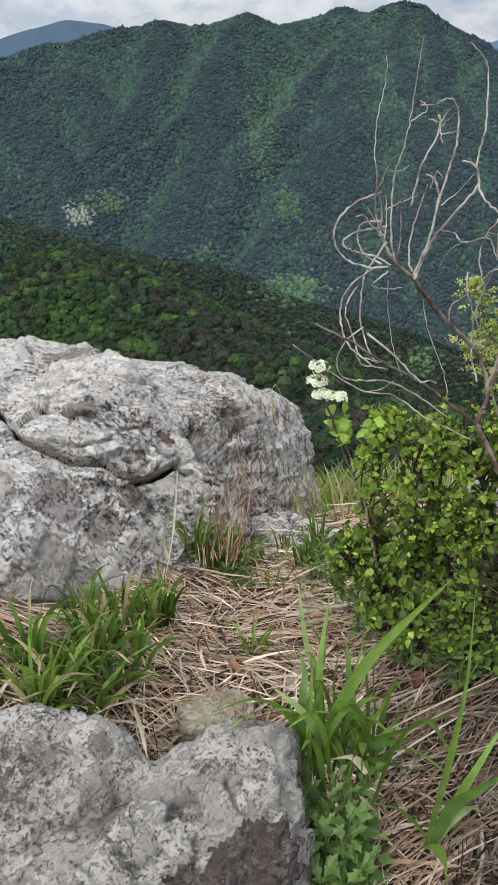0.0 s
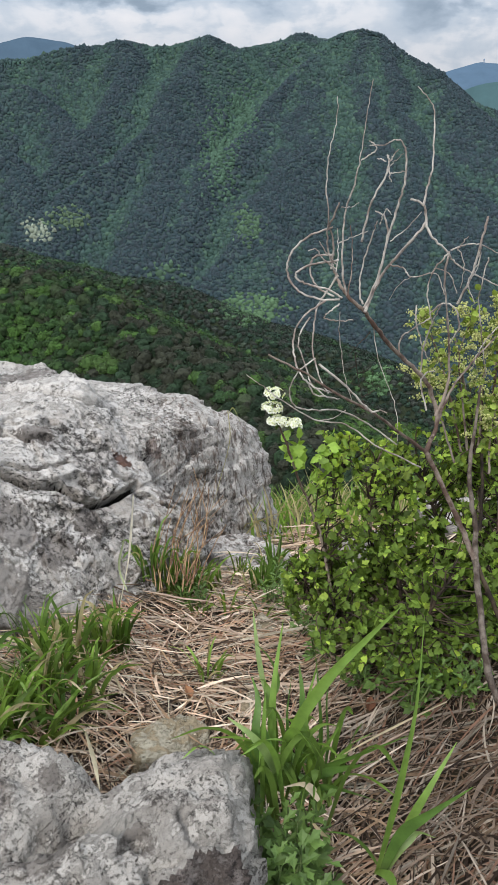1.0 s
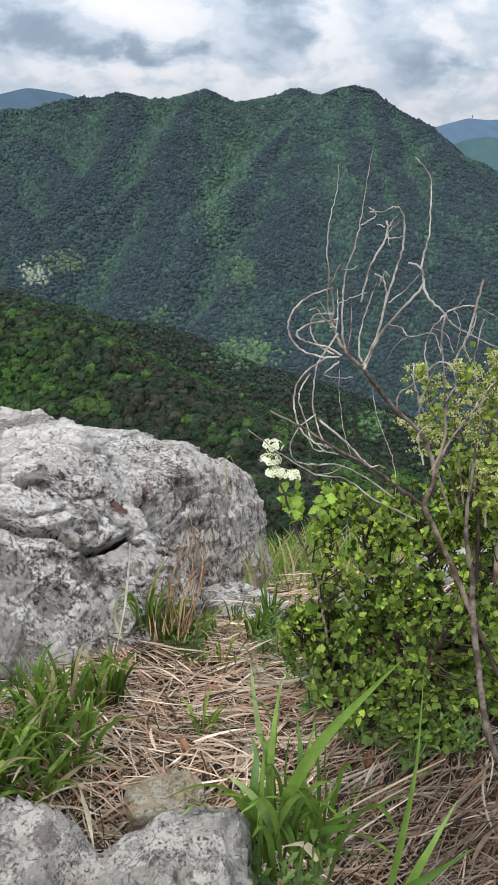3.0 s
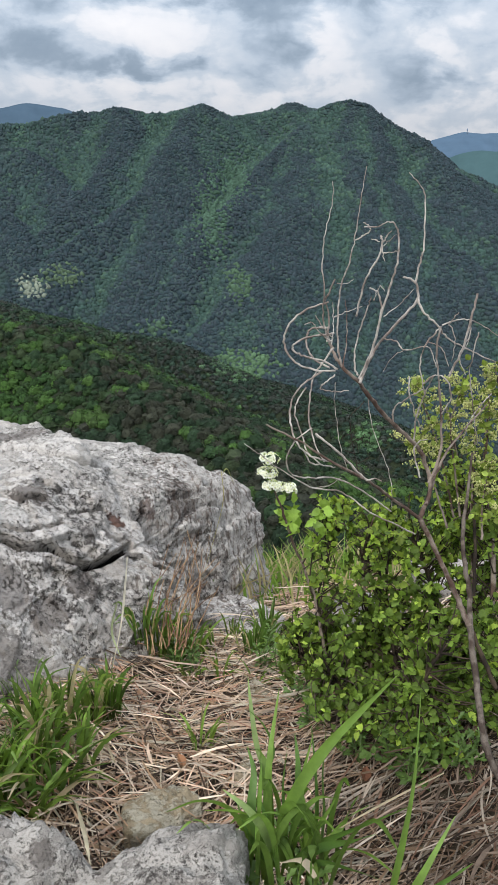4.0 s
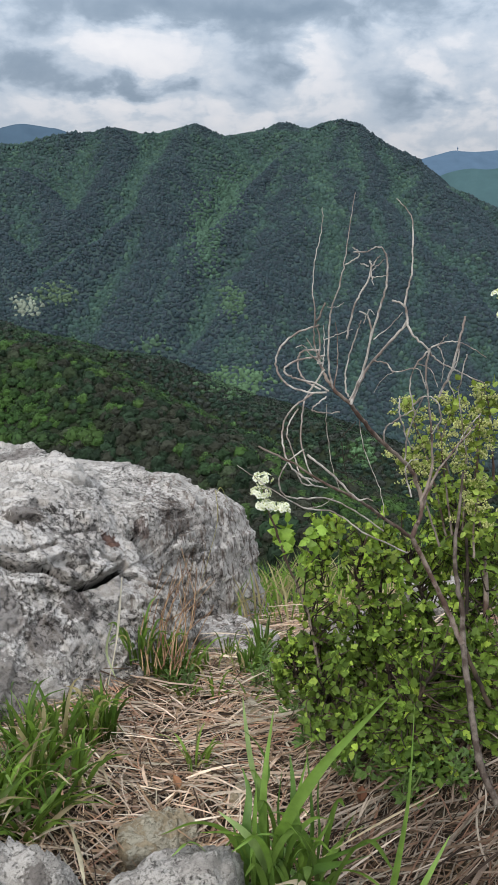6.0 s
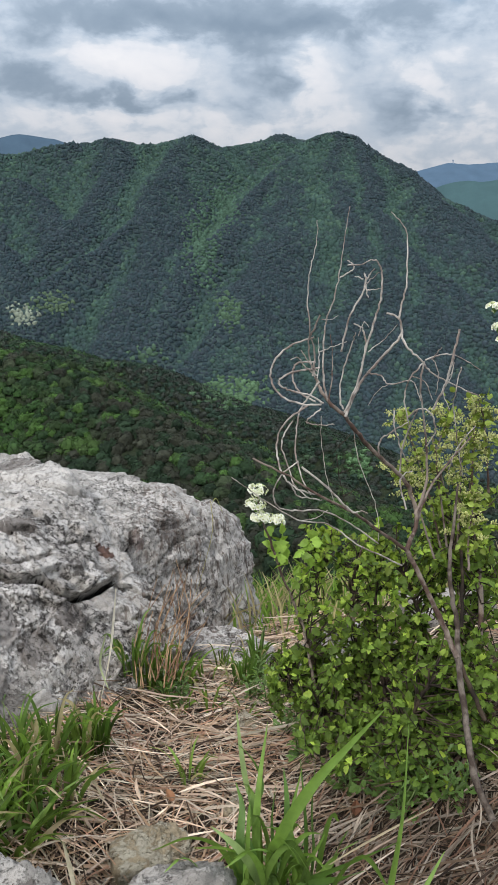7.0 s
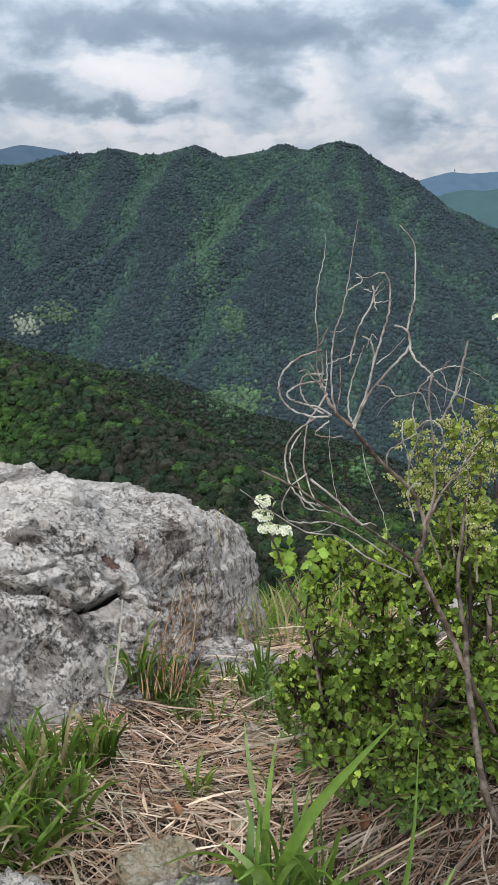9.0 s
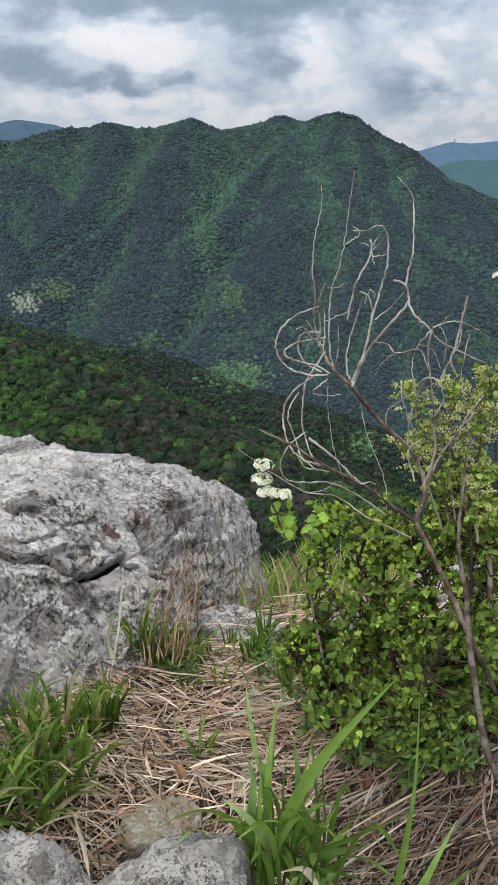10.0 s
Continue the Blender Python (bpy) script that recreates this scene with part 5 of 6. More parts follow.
def green_shrub():
    rng = np.random.default_rng(42)
    shrub = empty("green_shrub", (0.247, 0.939, 0.073), "leafy green shrub with small lobed leaves and flower buds", "shrub")
    # the stems
    stems = [
        ([(0.165, 1.064, 0.079), (0.144, 1.097, 0.150), (0.131, 1.119, 0.221), (0.109, 1.129, 0.288), (0.078, 1.124, 0.372), (0.056, 1.113, 0.444), (0.043, 1.112, 0.476)], 0.004),
        ([(0.175, 1.057, 0.065), (0.157, 1.125, 0.114), (0.140, 1.187, 0.200), (0.172, 1.233, 0.298), (0.183, 1.265, 0.366)], 0.004),
        ([(0.217, 0.990, 0.062), (0.229, 1.084, 0.121), (0.232, 1.173, 0.170), (0.231, 1.245, 0.253), (0.248, 1.251, 0.337)], 0.005),
        ([(0.243, 0.970, 0.068), (0.266, 1.052, 0.148), (0.258, 1.137, 0.234), (0.273, 1.198, 0.318), (0.289, 1.207, 0.384)], 0.005),
        ([(0.316, 0.921, 0.104), (0.339, 1.020, 0.174), (0.336, 1.103, 0.257), (0.318, 1.150, 0.310), (0.295, 1.172, 0.357)], 0.006)]
    stems += [
        ([(0.334, 0.925, 0.112), (0.380, 1.028, 0.192), (0.396, 1.103, 0.304), (0.386, 1.149, 0.403), (0.365, 1.177, 0.510), (0.345, 1.192, 0.587)], 0.006),
        ([(0.359, 0.894, 0.142), (0.397, 0.980, 0.230), (0.419, 1.061, 0.332), (0.414, 1.114, 0.422), (0.410, 1.151, 0.500), (0.422, 1.196, 0.596)], 0.006),
        ([(0.197, 0.998, 0.080), (0.152, 1.059, 0.116), (0.109, 1.104, 0.118), (0.084, 1.134, 0.134)], 0.003),
        ([(0.237, 0.906, 0.119), (0.269, 0.917, 0.191), (0.286, 0.908, 0.266), (0.307, 0.907, 0.310)], 0.004),
        ([(0.370, 1.003, 0.326), (0.373, 1.042, 0.409), (0.371, 1.073, 0.475), (0.374, 1.104, 0.541), (0.367, 1.135, 0.608)], 0.003)]
    lines = []
    for pts, r in stems:
        under(limb("stem", pts, r, r * 0.35, BARK_DARK if rng.uniform() < 0.7 else BARK_BROWN, None, "", 0.006), shrub)
        lines.append(np.array(smooth_line(pts, 8)))
    nodes = np.concatenate([l[len(l) // 4:] for l in lines])
    # leafy twigs filling the crown
    lobes = [((0.223, 1.193, 0.260), (0.13, 0.14, 0.14), 60), ((0.311, 1.137, 0.283), (0.12, 0.13, 0.14), 50), ((0.181, 1.120, 0.105), (0.11, 0.12, 0.09), 46),
             ((0.268, 1.008, 0.196), (0.13, 0.12, 0.10), 46), ((0.382, 1.061, 0.286), (0.10, 0.12, 0.18), 50), ((0.350, 0.936, 0.231), (0.09, 0.08, 0.10), 34),
             ((0.116, 1.134, 0.134), (0.06, 0.08, 0.06), 26), ((0.396, 1.140, 0.430), (0.07, 0.06, 0.09), 34), ((0.420, 1.140, 0.320), (0.06, 0.06, 0.10), 30), ((0.236, 0.956, 0.132), (0.14, 0.09, 0.05), 40), ((0.318, 0.891, 0.180), (0.11, 0.08, 0.05), 34),
             ((0.172, 1.251, 0.337), (0.045, 0.05, 0.03), 12)]
    at, ways, sizes, tints, tv, tf, base = [], [], [], [], [], [], 0
    for mid, rad, count in lobes:
        for _ in range(int(count * 1.8)):
            d = rng.normal(size=3)
            d *= rng.uniform(0.45, 1.0) ** 0.5 / np.linalg.norm(d)
            end = np.array(mid) + d * np.array(rad)
            end[2] = max(end[2], near_z(end[0], end[1]) + 0.03)
            near = nodes[np.argsort(np.linalg.norm(nodes - (end - (0, 0, 0.05)), axis=1))[rng.integers(0, 6)]]
            side = rng.normal(size=3) * 0.02
            line = np.array(smooth_line([near, near * 0.5 + end * 0.5 + side + (0, 0, 0.01), end], 5))
            v, f = tube_arrays(line, 0.0016, 0.0006, 4)
            tv.append(v)
            tf.append(f + base)
            base += len(v)
            n = rng.integers(10, 18)
            shade = rng.uniform(0.6, 1.4)
            for u in np.sort(1 - 0.75 * rng.uniform(size=n) ** 1.7):
                k = u * (len(line) - 1)
                i = min(int(k), len(line) - 2)
                q = line[i] + (line[i + 1] - line[i]) * (k - i)
                run = line[i + 1] - line[i]
                run = run / (np.linalg.norm(run) + 1e-9)
                out = run * 0.5 + rng.normal(size=3) * 0.7 + (0, -0.1, 0.12)
                at.append(q)
                ways.append(out)
                high = np.clip((q[2] - near_z(q[0], q[1]) - 0.12) / 0.35, 0, 1)
                outer = np.linalg.norm(d)
                young = rng.uniform() < (0.06 + 0.85 * high) * (0.25 + outer) * u
                sizes.append(rng.uniform(0.007, 0.0185) * (0.9 if young else 1.0))
                c = np.array((0.265, 0.355, 0.056)) if young else np.array((0.118, 0.182, 0.030))
                tints.append(c * shade * rng.uniform(0.8, 1.2))
    # a bright leafy shoot under the flowers
    for x, y, z in ((0.079, 1.134, 0.417), (0.070, 1.133, 0.392), (0.098, 1.137, 0.376), (0.088, 1.136, 0.399), (0.114, 1.150, 0.380), (0.109, 1.152, 0.339), (0.062, 1.132, 0.413), (0.139, 1.200, 0.370), (0.157, 1.222, 0.370), (0.170, 1.245, 0.371), (0.146, 1.207, 0.337), (0.129, 1.178, 0.323)):
        for _ in range(4):
            at.append(np.array((x, y, z)) + rng.normal(size=3) * 0.008)
            ways.append(rng.normal(size=3) + (0, -0.3, 0.2))
            sizes.append(rng.uniform(0.018, 0.028))
            tints.append(np.array((0.24, 0.36, 0.06)) * rng.uniform(0.8, 1.2))
    at, sizes, tints = np.array(at), np.array(sizes), np.array(tints)
    turn = orient(np.array(ways), rng, 0.85)
    tw = mesh_np("twig_mass", np.concatenate(tv), np.concatenate(tf), BARK_DARK, True)
    tagged(under(new("twig_mass", tw), shrub), kind="stuff")
    # the leaves nearest to the path are single, the rest are one mass
    order = np.argsort(at[:, 1])
    single, rest = order[:280], order[280:]
    shared = []
    for k, form in enumerate((OVAL, LOBED)):
        for tone in ((0.26, 0.35, 0.05), (0.115, 0.18, 0.028), (0.07, 0.12, 0.022)):
            me = mesh_np("leaf", form[0], form[1], LEAF)
            paint(me, np.tile(tone, (len(form[0]), 1)))
            shared.append(me)
    for i in single:
        tone = 0 if tints[i][0] > 0.14 else 1 if rng.uniform() < 0.5 else 2
        ob = new("leaf", shared[tone + 3 * int(rng.integers(0, 2))])
        ob.matrix_world = Matrix.LocRotScale(at[i], Matrix(turn[i].tolist()).to_quaternion(), (sizes[i],) * 3)
        m = ob.matrix_world.copy()
        under(ob, shrub)
        ob.matrix_basis = m
    V, F, C, base = [], [], [], 0
    for form, sel in ((OVAL, rest[::2]), (LOBED, rest[1::2])):
        v, f, c = scatter(form, at[sel], turn[sel], sizes[sel], tints[sel])
        V.append(v)
        F.append(f + base)
        C.append(c)
        base += len(v)
    me = mesh_np("foliage", np.concatenate(V), np.concatenate(F), LEAF)
    paint(me, np.concatenate(C))
    tagged(under(new("foliage", me), shrub), kind="stuff")
    return shrub


shrub = green_shrub()


# ---------------------------------------------------------------- flowers and buds
def floret_form():
    v, f = [], []
    for k in range(5):
        a = k * 2 * math.pi / 5
        for dx, r, z in ((-0.30, 0.35, 0.0), (0.30, 0.35, 0.0), (0.46, 0.85, 0.10), (0.0, 1.05, 0.14), (-0.46, 0.85, 0.10)):
            v.append((math.cos(a) * r - math.sin(a) * dx, math.sin(a) * r + math.cos(a) * dx, z))
        b = k * 5
        f += [(b, b + 1, b + 2), (b, b + 2, b + 3), (b, b + 3, b + 4)]
    return np.array(v), np.array(f)


FLORET = floret_form()


def ball_form():
    bm = bmesh.new()
    bmesh.ops.create_cone(bm, segments=4, radius1=1.0, radius2=0.5, depth=1.4, cap_ends=True, cap_tris=True)
    bmesh.ops.triangulate(bm, faces=bm.faces)
    v, f = np.array([w.co[:] for w in bm.verts]), np.array([[w.index for w in g.verts] for g in bm.faces])
    bm.free()
    return v, f


BALL = ball_form()


def umbel(at, radius, seed, thing):
    """A domed head of white florets with yellow-green middles."""
    rng = np.random.default_rng(seed)
    n = 34
    d = rng.normal(size=(n, 3)) * (1, 1, 0.6) + (0, -0.35, 0.75)
    d /= np.linalg.norm(d, axis=1)[:, None]
    pos = np.array(at) + d * radius * (1, 1, 0.55)
    z = d + rng.normal(size=d.shape) * 0.3
    z /= np.linalg.norm(z, axis=1)[:, None]
    x = np.cross(z, rng.normal(size=z.shape))
    x /= np.linalg.norm(x, axis=1)[:, None]
    turn = np.stack([x, np.cross(z, x), z], -1)
    v, f, c = scatter(FLORET, pos, turn, np.full(n, radius * 0.27), np.tile((0.80, 0.80, 0.72), (n, 1)))
    v2, f2, c2 = scatter(BALL, pos + z * radius * 0.05, turn, np.full(n, radius * 0.075), np.tile((0.55, 0.58, 0.22), (n, 1)))
    me = mesh_np("umbel", np.r_[v, v2], np.r_[f, f2 + len(v)], PETAL)
    paint(me, np.r_[c, c2])
    head = under(new("umbel", me), thing)
    V, F, base = [], [], 0
    for q in pos[::2]:
        a, b = tube_arrays(np.array(smooth_line([np.array(at) - (0, 0, radius * 0.9), (np.array(at) + q) / 2 - (0, 0, radius * 0.3), q], 3)), 0.0005, 0.0004, 4)
        V.append(a)
        F.append(b + base)
        base += len(a)
    me = mesh_np("stalk_mass", np.concatenate(V), np.concatenate(F), LEAF)
    paint(me, np.tile((0.16, 0.25, 0.06), (base, 1)))
    under(new("stalk_mass", me), head)
    return head


blossom = empty("flower_cluster", (0.051, 1.102, 0.455), "white flower cluster at the tip of a leafy shoot", "flower")
for k, a in enumerate(((0.040, 1.115, 0.519), (0.037, 1.106, 0.498), (0.044, 1.101, 0.476), (0.069, 1.103, 0.470))):
    umbel(a, 0.0165, 50 + k, blossom)
under(limb("stem", [(0.068, 1.110, 0.413), (0.056, 1.104, 0.449), (0.044, 1.103, 0.481), (0.040, 1.110, 0.508)], 0.0012, 0.0008, BARK_BROWN, None), blossom)
blossom = empty("flower_cluster", (0.443, 1.166, 0.556), "white flower cluster on a leafy shoot", "flower")
for k, a in enumerate(((0.446, 1.209, 0.774), (0.438, 1.221, 0.806), (0.453, 1.201, 0.753))):
    umbel(a, 0.013, 60 + k, blossom)


def bud_sprays():
    """Yellow-green clusters of unopened buds on upright shoots."""
    rng = np.random.default_rng(5)
    thing = empty("budding_shoots", (0.368, 1.076, 0.389), "yellow-green shoots with clusters of unopened flower buds", "shrub")
    shoots = [[(0.342, 1.066, 0.437), (0.320, 1.096, 0.525), (0.299, 1.114, 0.586), (0.280, 1.124, 0.631), (0.274, 1.132, 0.649)], [(0.349, 1.057, 0.442), (0.337, 1.087, 0.529), (0.330, 1.104, 0.590), (0.344, 1.114, 0.634), (0.350, 1.125, 0.658)],
              [(0.367, 1.057, 0.442), (0.368, 1.079, 0.512), (0.373, 1.110, 0.578), (0.370, 1.120, 0.623)], [(0.395, 1.065, 0.458), (0.391, 1.095, 0.545), (0.392, 1.116, 0.614), (0.399, 1.140, 0.665)], [(0.326, 1.041, 0.430), (0.304, 1.071, 0.496), (0.280, 1.089, 0.557), (0.271, 1.092, 0.564)],
              [(0.368, 0.998, 0.434), (0.369, 1.017, 0.474), (0.375, 1.035, 0.513), (0.385, 1.050, 0.545)]]
    shoots += [[(0.430, 1.120, 0.511), (0.418, 1.120, 0.582), (0.406, 1.118, 0.642), (0.393, 1.115, 0.676)]]
    at, ways, sizes, tints, bat, bsz, btn = [], [], [], [], [], [], []
    for pts in shoots:
        under(limb("stem", pts, 0.002, 0.0008, BARK_BROWN, None), thing)
        line = np.array(smooth_line(pts, 10))
        for q in line[6:]:
            for _ in range(4):
                at.append(q + rng.normal(size=3) * 0.008)
                ways.append(rng.normal(size=3) + (0, -0.2, 0.4))
                sizes.append(rng.uniform(0.007, 0.014))
                tints.append(np.array((0.24, 0.31, 0.06)) * rng.uniform(0.6, 1.25))
        for q in line[14::2]:
            for _ in range(2):
                c = q + rng.normal(size=3) * (0.015, 0.013, 0.008)
                for _ in range(rng.integers(18, 30)):
                    d = rng.normal(size=3) * (0.0044, 0.0044, 0.0024)
                    bat.append(c + d)
                    bsz.append(rng.uniform(0.0010, 0.0020))
                    btn.append(np.array((0.58, 0.58, 0.25)) * rng.uniform(0.75, 1.15))
    turn = orient(np.array(ways), rng, 0.7)
    v, f, c = scatter(OVAL, np.array(at), turn, np.array(sizes), np.array(tints))
    me = mesh_np("foliage", v, f, LEAF)
    paint(me, c)
    tagged(under(new("foliage", me), thing), kind="stuff")
    v, f, c = scatter(BALL, np.array(bat), np.tile(np.eye(3), (len(bat), 1, 1)), np.array(bsz), np.array(btn))
    me = mesh_np("bud_mass", v, f, PETAL, True)
    paint(me, c)
    tagged(under(new("bud_mass", me), thing), kind="stuff")


bud_sprays()


def radio_mast():
    """A slim mast on the far blue summit."""
    foot, top = np.array((1257, 4542, -5)), np.array((1257, 4552, 23))
    mast = empty("radio_mast", foot, "tiny radio mast on a distant blue mountain summit", "mast")
    up = top - foot
    v, f = tube_arrays(np.array([foot, foot + up * 0.5, foot + up * 0.8, top]), 2.8, 1.2, 6)
    under(new("pole", mesh_np("pole", v, f, MAST)), mast)
    v, f = tube_arrays(np.array([foot + up * 0.62, foot + up * 0.66, foot + up * 0.74, foot + up * 0.76]), 4.6, 4.2, 8)
    under(new("platform", mesh_np("platform", v, f, MAST)), mast)


# blue haze of the distance is put into the mast's colour
MAST = bark_material("hazy_steel", (0.20, 0.27, 0.37), (0.24, 0.31, 0.41))
radio_mast()



# ---------------------------------------------------------------- grass
def blade_arrays(points, width, steps=5, fold=0.3, base=0.55, face=1.57):
    """A grass blade led through the points: a folded strip that tapers to its tip."""
    q, t, u, w = frame_along(smooth_line(points, steps), np.array((math.cos(face), math.sin(face), 0.15)))
    n = len(q)
    s = np.linspace(0, 1, n)
    wide = width * 0.5 * np.minimum(base + (1 - base) * np.clip(s / 0.35, 0, 1), 1) * np.clip((1 - s) / 0.55, 0, 1) ** 0.75 + 0.0003
    v = np.stack([q + u * wide[:, None] + w * (wide * fold)[:, None], q, q - u * wide[:, None] + w * (wide * fold)[:, None]], 1).reshape(-1, 3)
    i, j = np.meshgrid(np.arange(n - 1), np.arange(2), indexing="ij")
    f = np.stack([i * 3 + j, i * 3 + j + 1, (i + 1) * 3 + j + 1, (i + 1) * 3 + j], -1).reshape(-1, 4)
    return v, f


def blade(points, width, tone, parent, name="blade", material=None, label=""):
    v, f = blade_arrays(points, width, face=1.57 + 0.9 * math.sin(points[0][0] * 931 + points[-1][2] * 577))
    me = mesh_np(name, v, f, material or BLADE, True)
    # paler towards the foot
    k = np.repeat(np.linspace(0, 1, len(v) // 3), 3)[:, None]
    paint(me, np.array(tone) * (0.8 + 0.35 * k) + np.array((0.05, 0.04, 0.02)) * np.clip(0.15 - k, 0, 1) * 5)
    ob = under(new(name, me), parent)
    return tagged(ob, label) if label else ob


GRASS, GRASS_FRESH, GRASS_PALE = (0.092, 0.168, 0.036), (0.155, 0.25, 0.05), (0.22, 0.30, 0.11)


def tuft(at, count, high, spread, width, seed, label, group, tone=GRASS, lean=(0, 0)):
    """A clump of arching blades that spring from one root."""
    rng = np.random.default_rng(seed)
    z0 = float(near_z(at[0], at[1]))
    ob = empty("grass_tuft", (at[0], at[1], z0), label, "grass", group)
    for _ in range(count):
        a = rng.uniform(0, 2 * np.pi)
        r = rng.uniform(0, 0.022)
        p0 = np.array((at[0] + r * np.cos(a), at[1] + r * np.sin(a), z0 - 0.008))
        h = high * rng.uniform(0.5, 1.05)
        out = spread * rng.uniform(0.25, 1.1)
        b = a + rng.normal() * 0.5
        d = np.array((np.cos(b) * out + lean[0], np.sin(b) * out + lean[1], 0))
        droop = rng.uniform(0.0, 0.3)
        p1 = p0 + d * 0.25 + (0, 0, h * 0.55)
        p2 = p0 + d * 0.65 + (0, 0, h * (0.92 - droop * 0.2))
        p3 = p0 + d * 1.1 + (0, 0, h * (1.05 - droop))
        c = np.array(tone) * rng.uniform(0.5, 1.35) + np.array((0.02, 0.015, 0.0)) * rng.uniform(0, 1)
        if rng.uniform() < 0.14:
            c = np.array((0.46, 0.38, 0.24)) * rng.uniform(0.7, 1.2)
        blade([p0, p1, p2, p3], width * rng.uniform(0.6, 1.1), c, ob)
    return ob


LEFT = "green grass clump in dry straw beside the boulder"
CLUMPS = [
        ((-0.364, 0.858), 12, 0.10, 0.07, 0.008), ((-0.329, 0.852), 14, 0.11, 0.08, 0.008), ((-0.356, 0.797), 14, 0.10, 0.08, 0.008), ((-0.293, 0.840), 12, 0.09, 0.08, 0.008), ((-0.315, 0.794), 12, 0.08, 0.09, 0.008),
        ((-0.360, 0.938), 12, 0.13, 0.06, 0.007), ((-0.323, 0.935), 12, 0.12, 0.07, 0.008), ((-0.310, 0.994), 14, 0.14, 0.05, 0.008), ((-0.279, 1.053), 16, 0.13, 0.05, 0.008), ((-0.255, 1.091), 14, 0.12, 0.05, 0.008)]
CLUMPS += [
        ((-0.273, 0.912), 10, 0.08, 0.06, 0.007), ((-0.231, 1.376), 14, 0.17, 0.05, 0.007), ((-0.201, 1.394), 10, 0.13, 0.06, 0.007), ((-0.148, 1.390), 10, 0.12, 0.06, 0.006), ((-0.124, 1.426), 8, 0.10, 0.07, 0.006),
        ((-0.418, 0.846), 12, 0.12, 0.08, 0.008), ((-0.383, 0.756), 12, 0.10, 0.08, 0.008), ((0.056, 1.521), 14, 0.13, 0.06, 0.006), ((-0.084, 1.019), 7, 0.08, 0.05, 0.005), ((0.019, 1.426), 10, 0.1, 0.05, 0.006)]
for k, (at, n, h, s, w) in enumerate(CLUMPS):
    n, h, s, w = int(n * 2.3), h * 1.12, s * 1.15, w * 1.0
    tuft(at, n, h, s, w, 100 + k, LEFT, "grass clumps by the boulder", GRASS_FRESH if k % 2 == 0 else GRASS)

for k, at in enumerate(((-0.076, 1.477), (-0.035, 1.561), (-0.006, 1.441), (-0.056, 1.310), (-0.121, 1.324), (-0.194, 1.410), (0.019, 1.281), (-0.236, 1.423), (0.050, 1.478), (0.072, 1.370))):
    tuft(at, 9 + 3 * (k % 3), 0.075 + 0.02 * (k % 2), 0.05, 0.0045, 150 + k, "small fresh green grass tuft in dry straw", "grass tufts by the path", GRASS_FRESH)

# the broad-bladed clumps by the path
wide = empty("grass_clump", (0.055, 0.672, 0.144), "tall clump of broad bright green grass blades", "grass", "broad grass")
blade([(0.046, 0.665, 0.153), (0.053, 0.668, 0.243), (0.093, 0.680, 0.322), (0.140, 0.698, 0.370), (0.190, 0.729, 0.400)], 0.0147, GRASS_FRESH, wide)
blade([(0.040, 0.669, 0.141), (0.030, 0.683, 0.210), (0.032, 0.711, 0.282), (0.045, 0.768, 0.345)], 0.0126, GRASS_FRESH, wide)
blade([(0.042, 0.663, 0.150), (0.025, 0.652, 0.216), (0.004, 0.651, 0.260), (-0.027, 0.661, 0.283)], 0.0112, GRASS_PALE, wide)
blade([(0.036, 0.656, 0.158), (0.016, 0.658, 0.208), (0.008, 0.668, 0.247), (0.011, 0.695, 0.277), (0.003, 0.716, 0.296)], 0.0119, GRASS, wide)
blade([(0.055, 0.670, 0.140), (0.065, 0.699, 0.193), (0.070, 0.735, 0.238), (0.067, 0.764, 0.271)], 0.0105, GRASS, wide)
blade([(0.087, 0.689, 0.129), (0.094, 0.718, 0.182), (0.094, 0.762, 0.221), (0.092, 0.803, 0.255)], 0.0140, GRASS, wide)
blade([(0.098, 0.690, 0.129), (0.104, 0.715, 0.175), (0.105, 0.755, 0.207), (0.114, 0.800, 0.248)], 0.0112, GRASS, wide)
blade([(0.074, 0.673, 0.143), (0.079, 0.689, 0.194), (0.072, 0.710, 0.233), (0.090, 0.750, 0.284)], 0.0098, GRASS_FRESH, wide)
blade([(0.055, 0.663, 0.149), (0.090, 0.664, 0.187), (0.141, 0.675, 0.201), (0.218, 0.705, 0.205)], 0.0119, GRASS, wide)
blade([(0.062, 0.662, 0.146), (0.096, 0.655, 0.192), (0.134, 0.654, 0.205), (0.168, 0.666, 0.202)], 0.0112, GRASS, wide)
blade([(0.054, 0.653, 0.151), (0.095, 0.640, 0.185), (0.136, 0.630, 0.183), (0.173, 0.632, 0.160)], 0.0105, GRASS, wide)
blade([(0.033, 0.662, 0.150), (0.014, 0.665, 0.178), (-0.004, 0.681, 0.211), (-0.015, 0.704, 0.233)], 0.0070, GRASS, wide)
blade([(0.068, 0.664, 0.149), (0.090, 0.672, 0.203), (0.106, 0.684, 0.222), (0.121, 0.702, 0.233)], 0.0084, GRASS_FRESH, wide)
blade([(0.030, 0.824, 0.134), (0.017, 0.844, 0.172), (0.009, 0.876, 0.211), (0.004, 0.906, 0.246)], 0.0077, GRASS_PALE, wide)
blade([(0.030, 0.822, 0.130), (0.043, 0.841, 0.164), (0.030, 0.857, 0.194), (0.005, 0.875, 0.211)], 0.0084, GRASS, wide)
blade([(0.049, 0.671, 0.142), (0.052, 0.684, 0.188), (0.048, 0.709, 0.234), (0.056, 0.741, 0.272)], 0.0098, GRASS, wide)
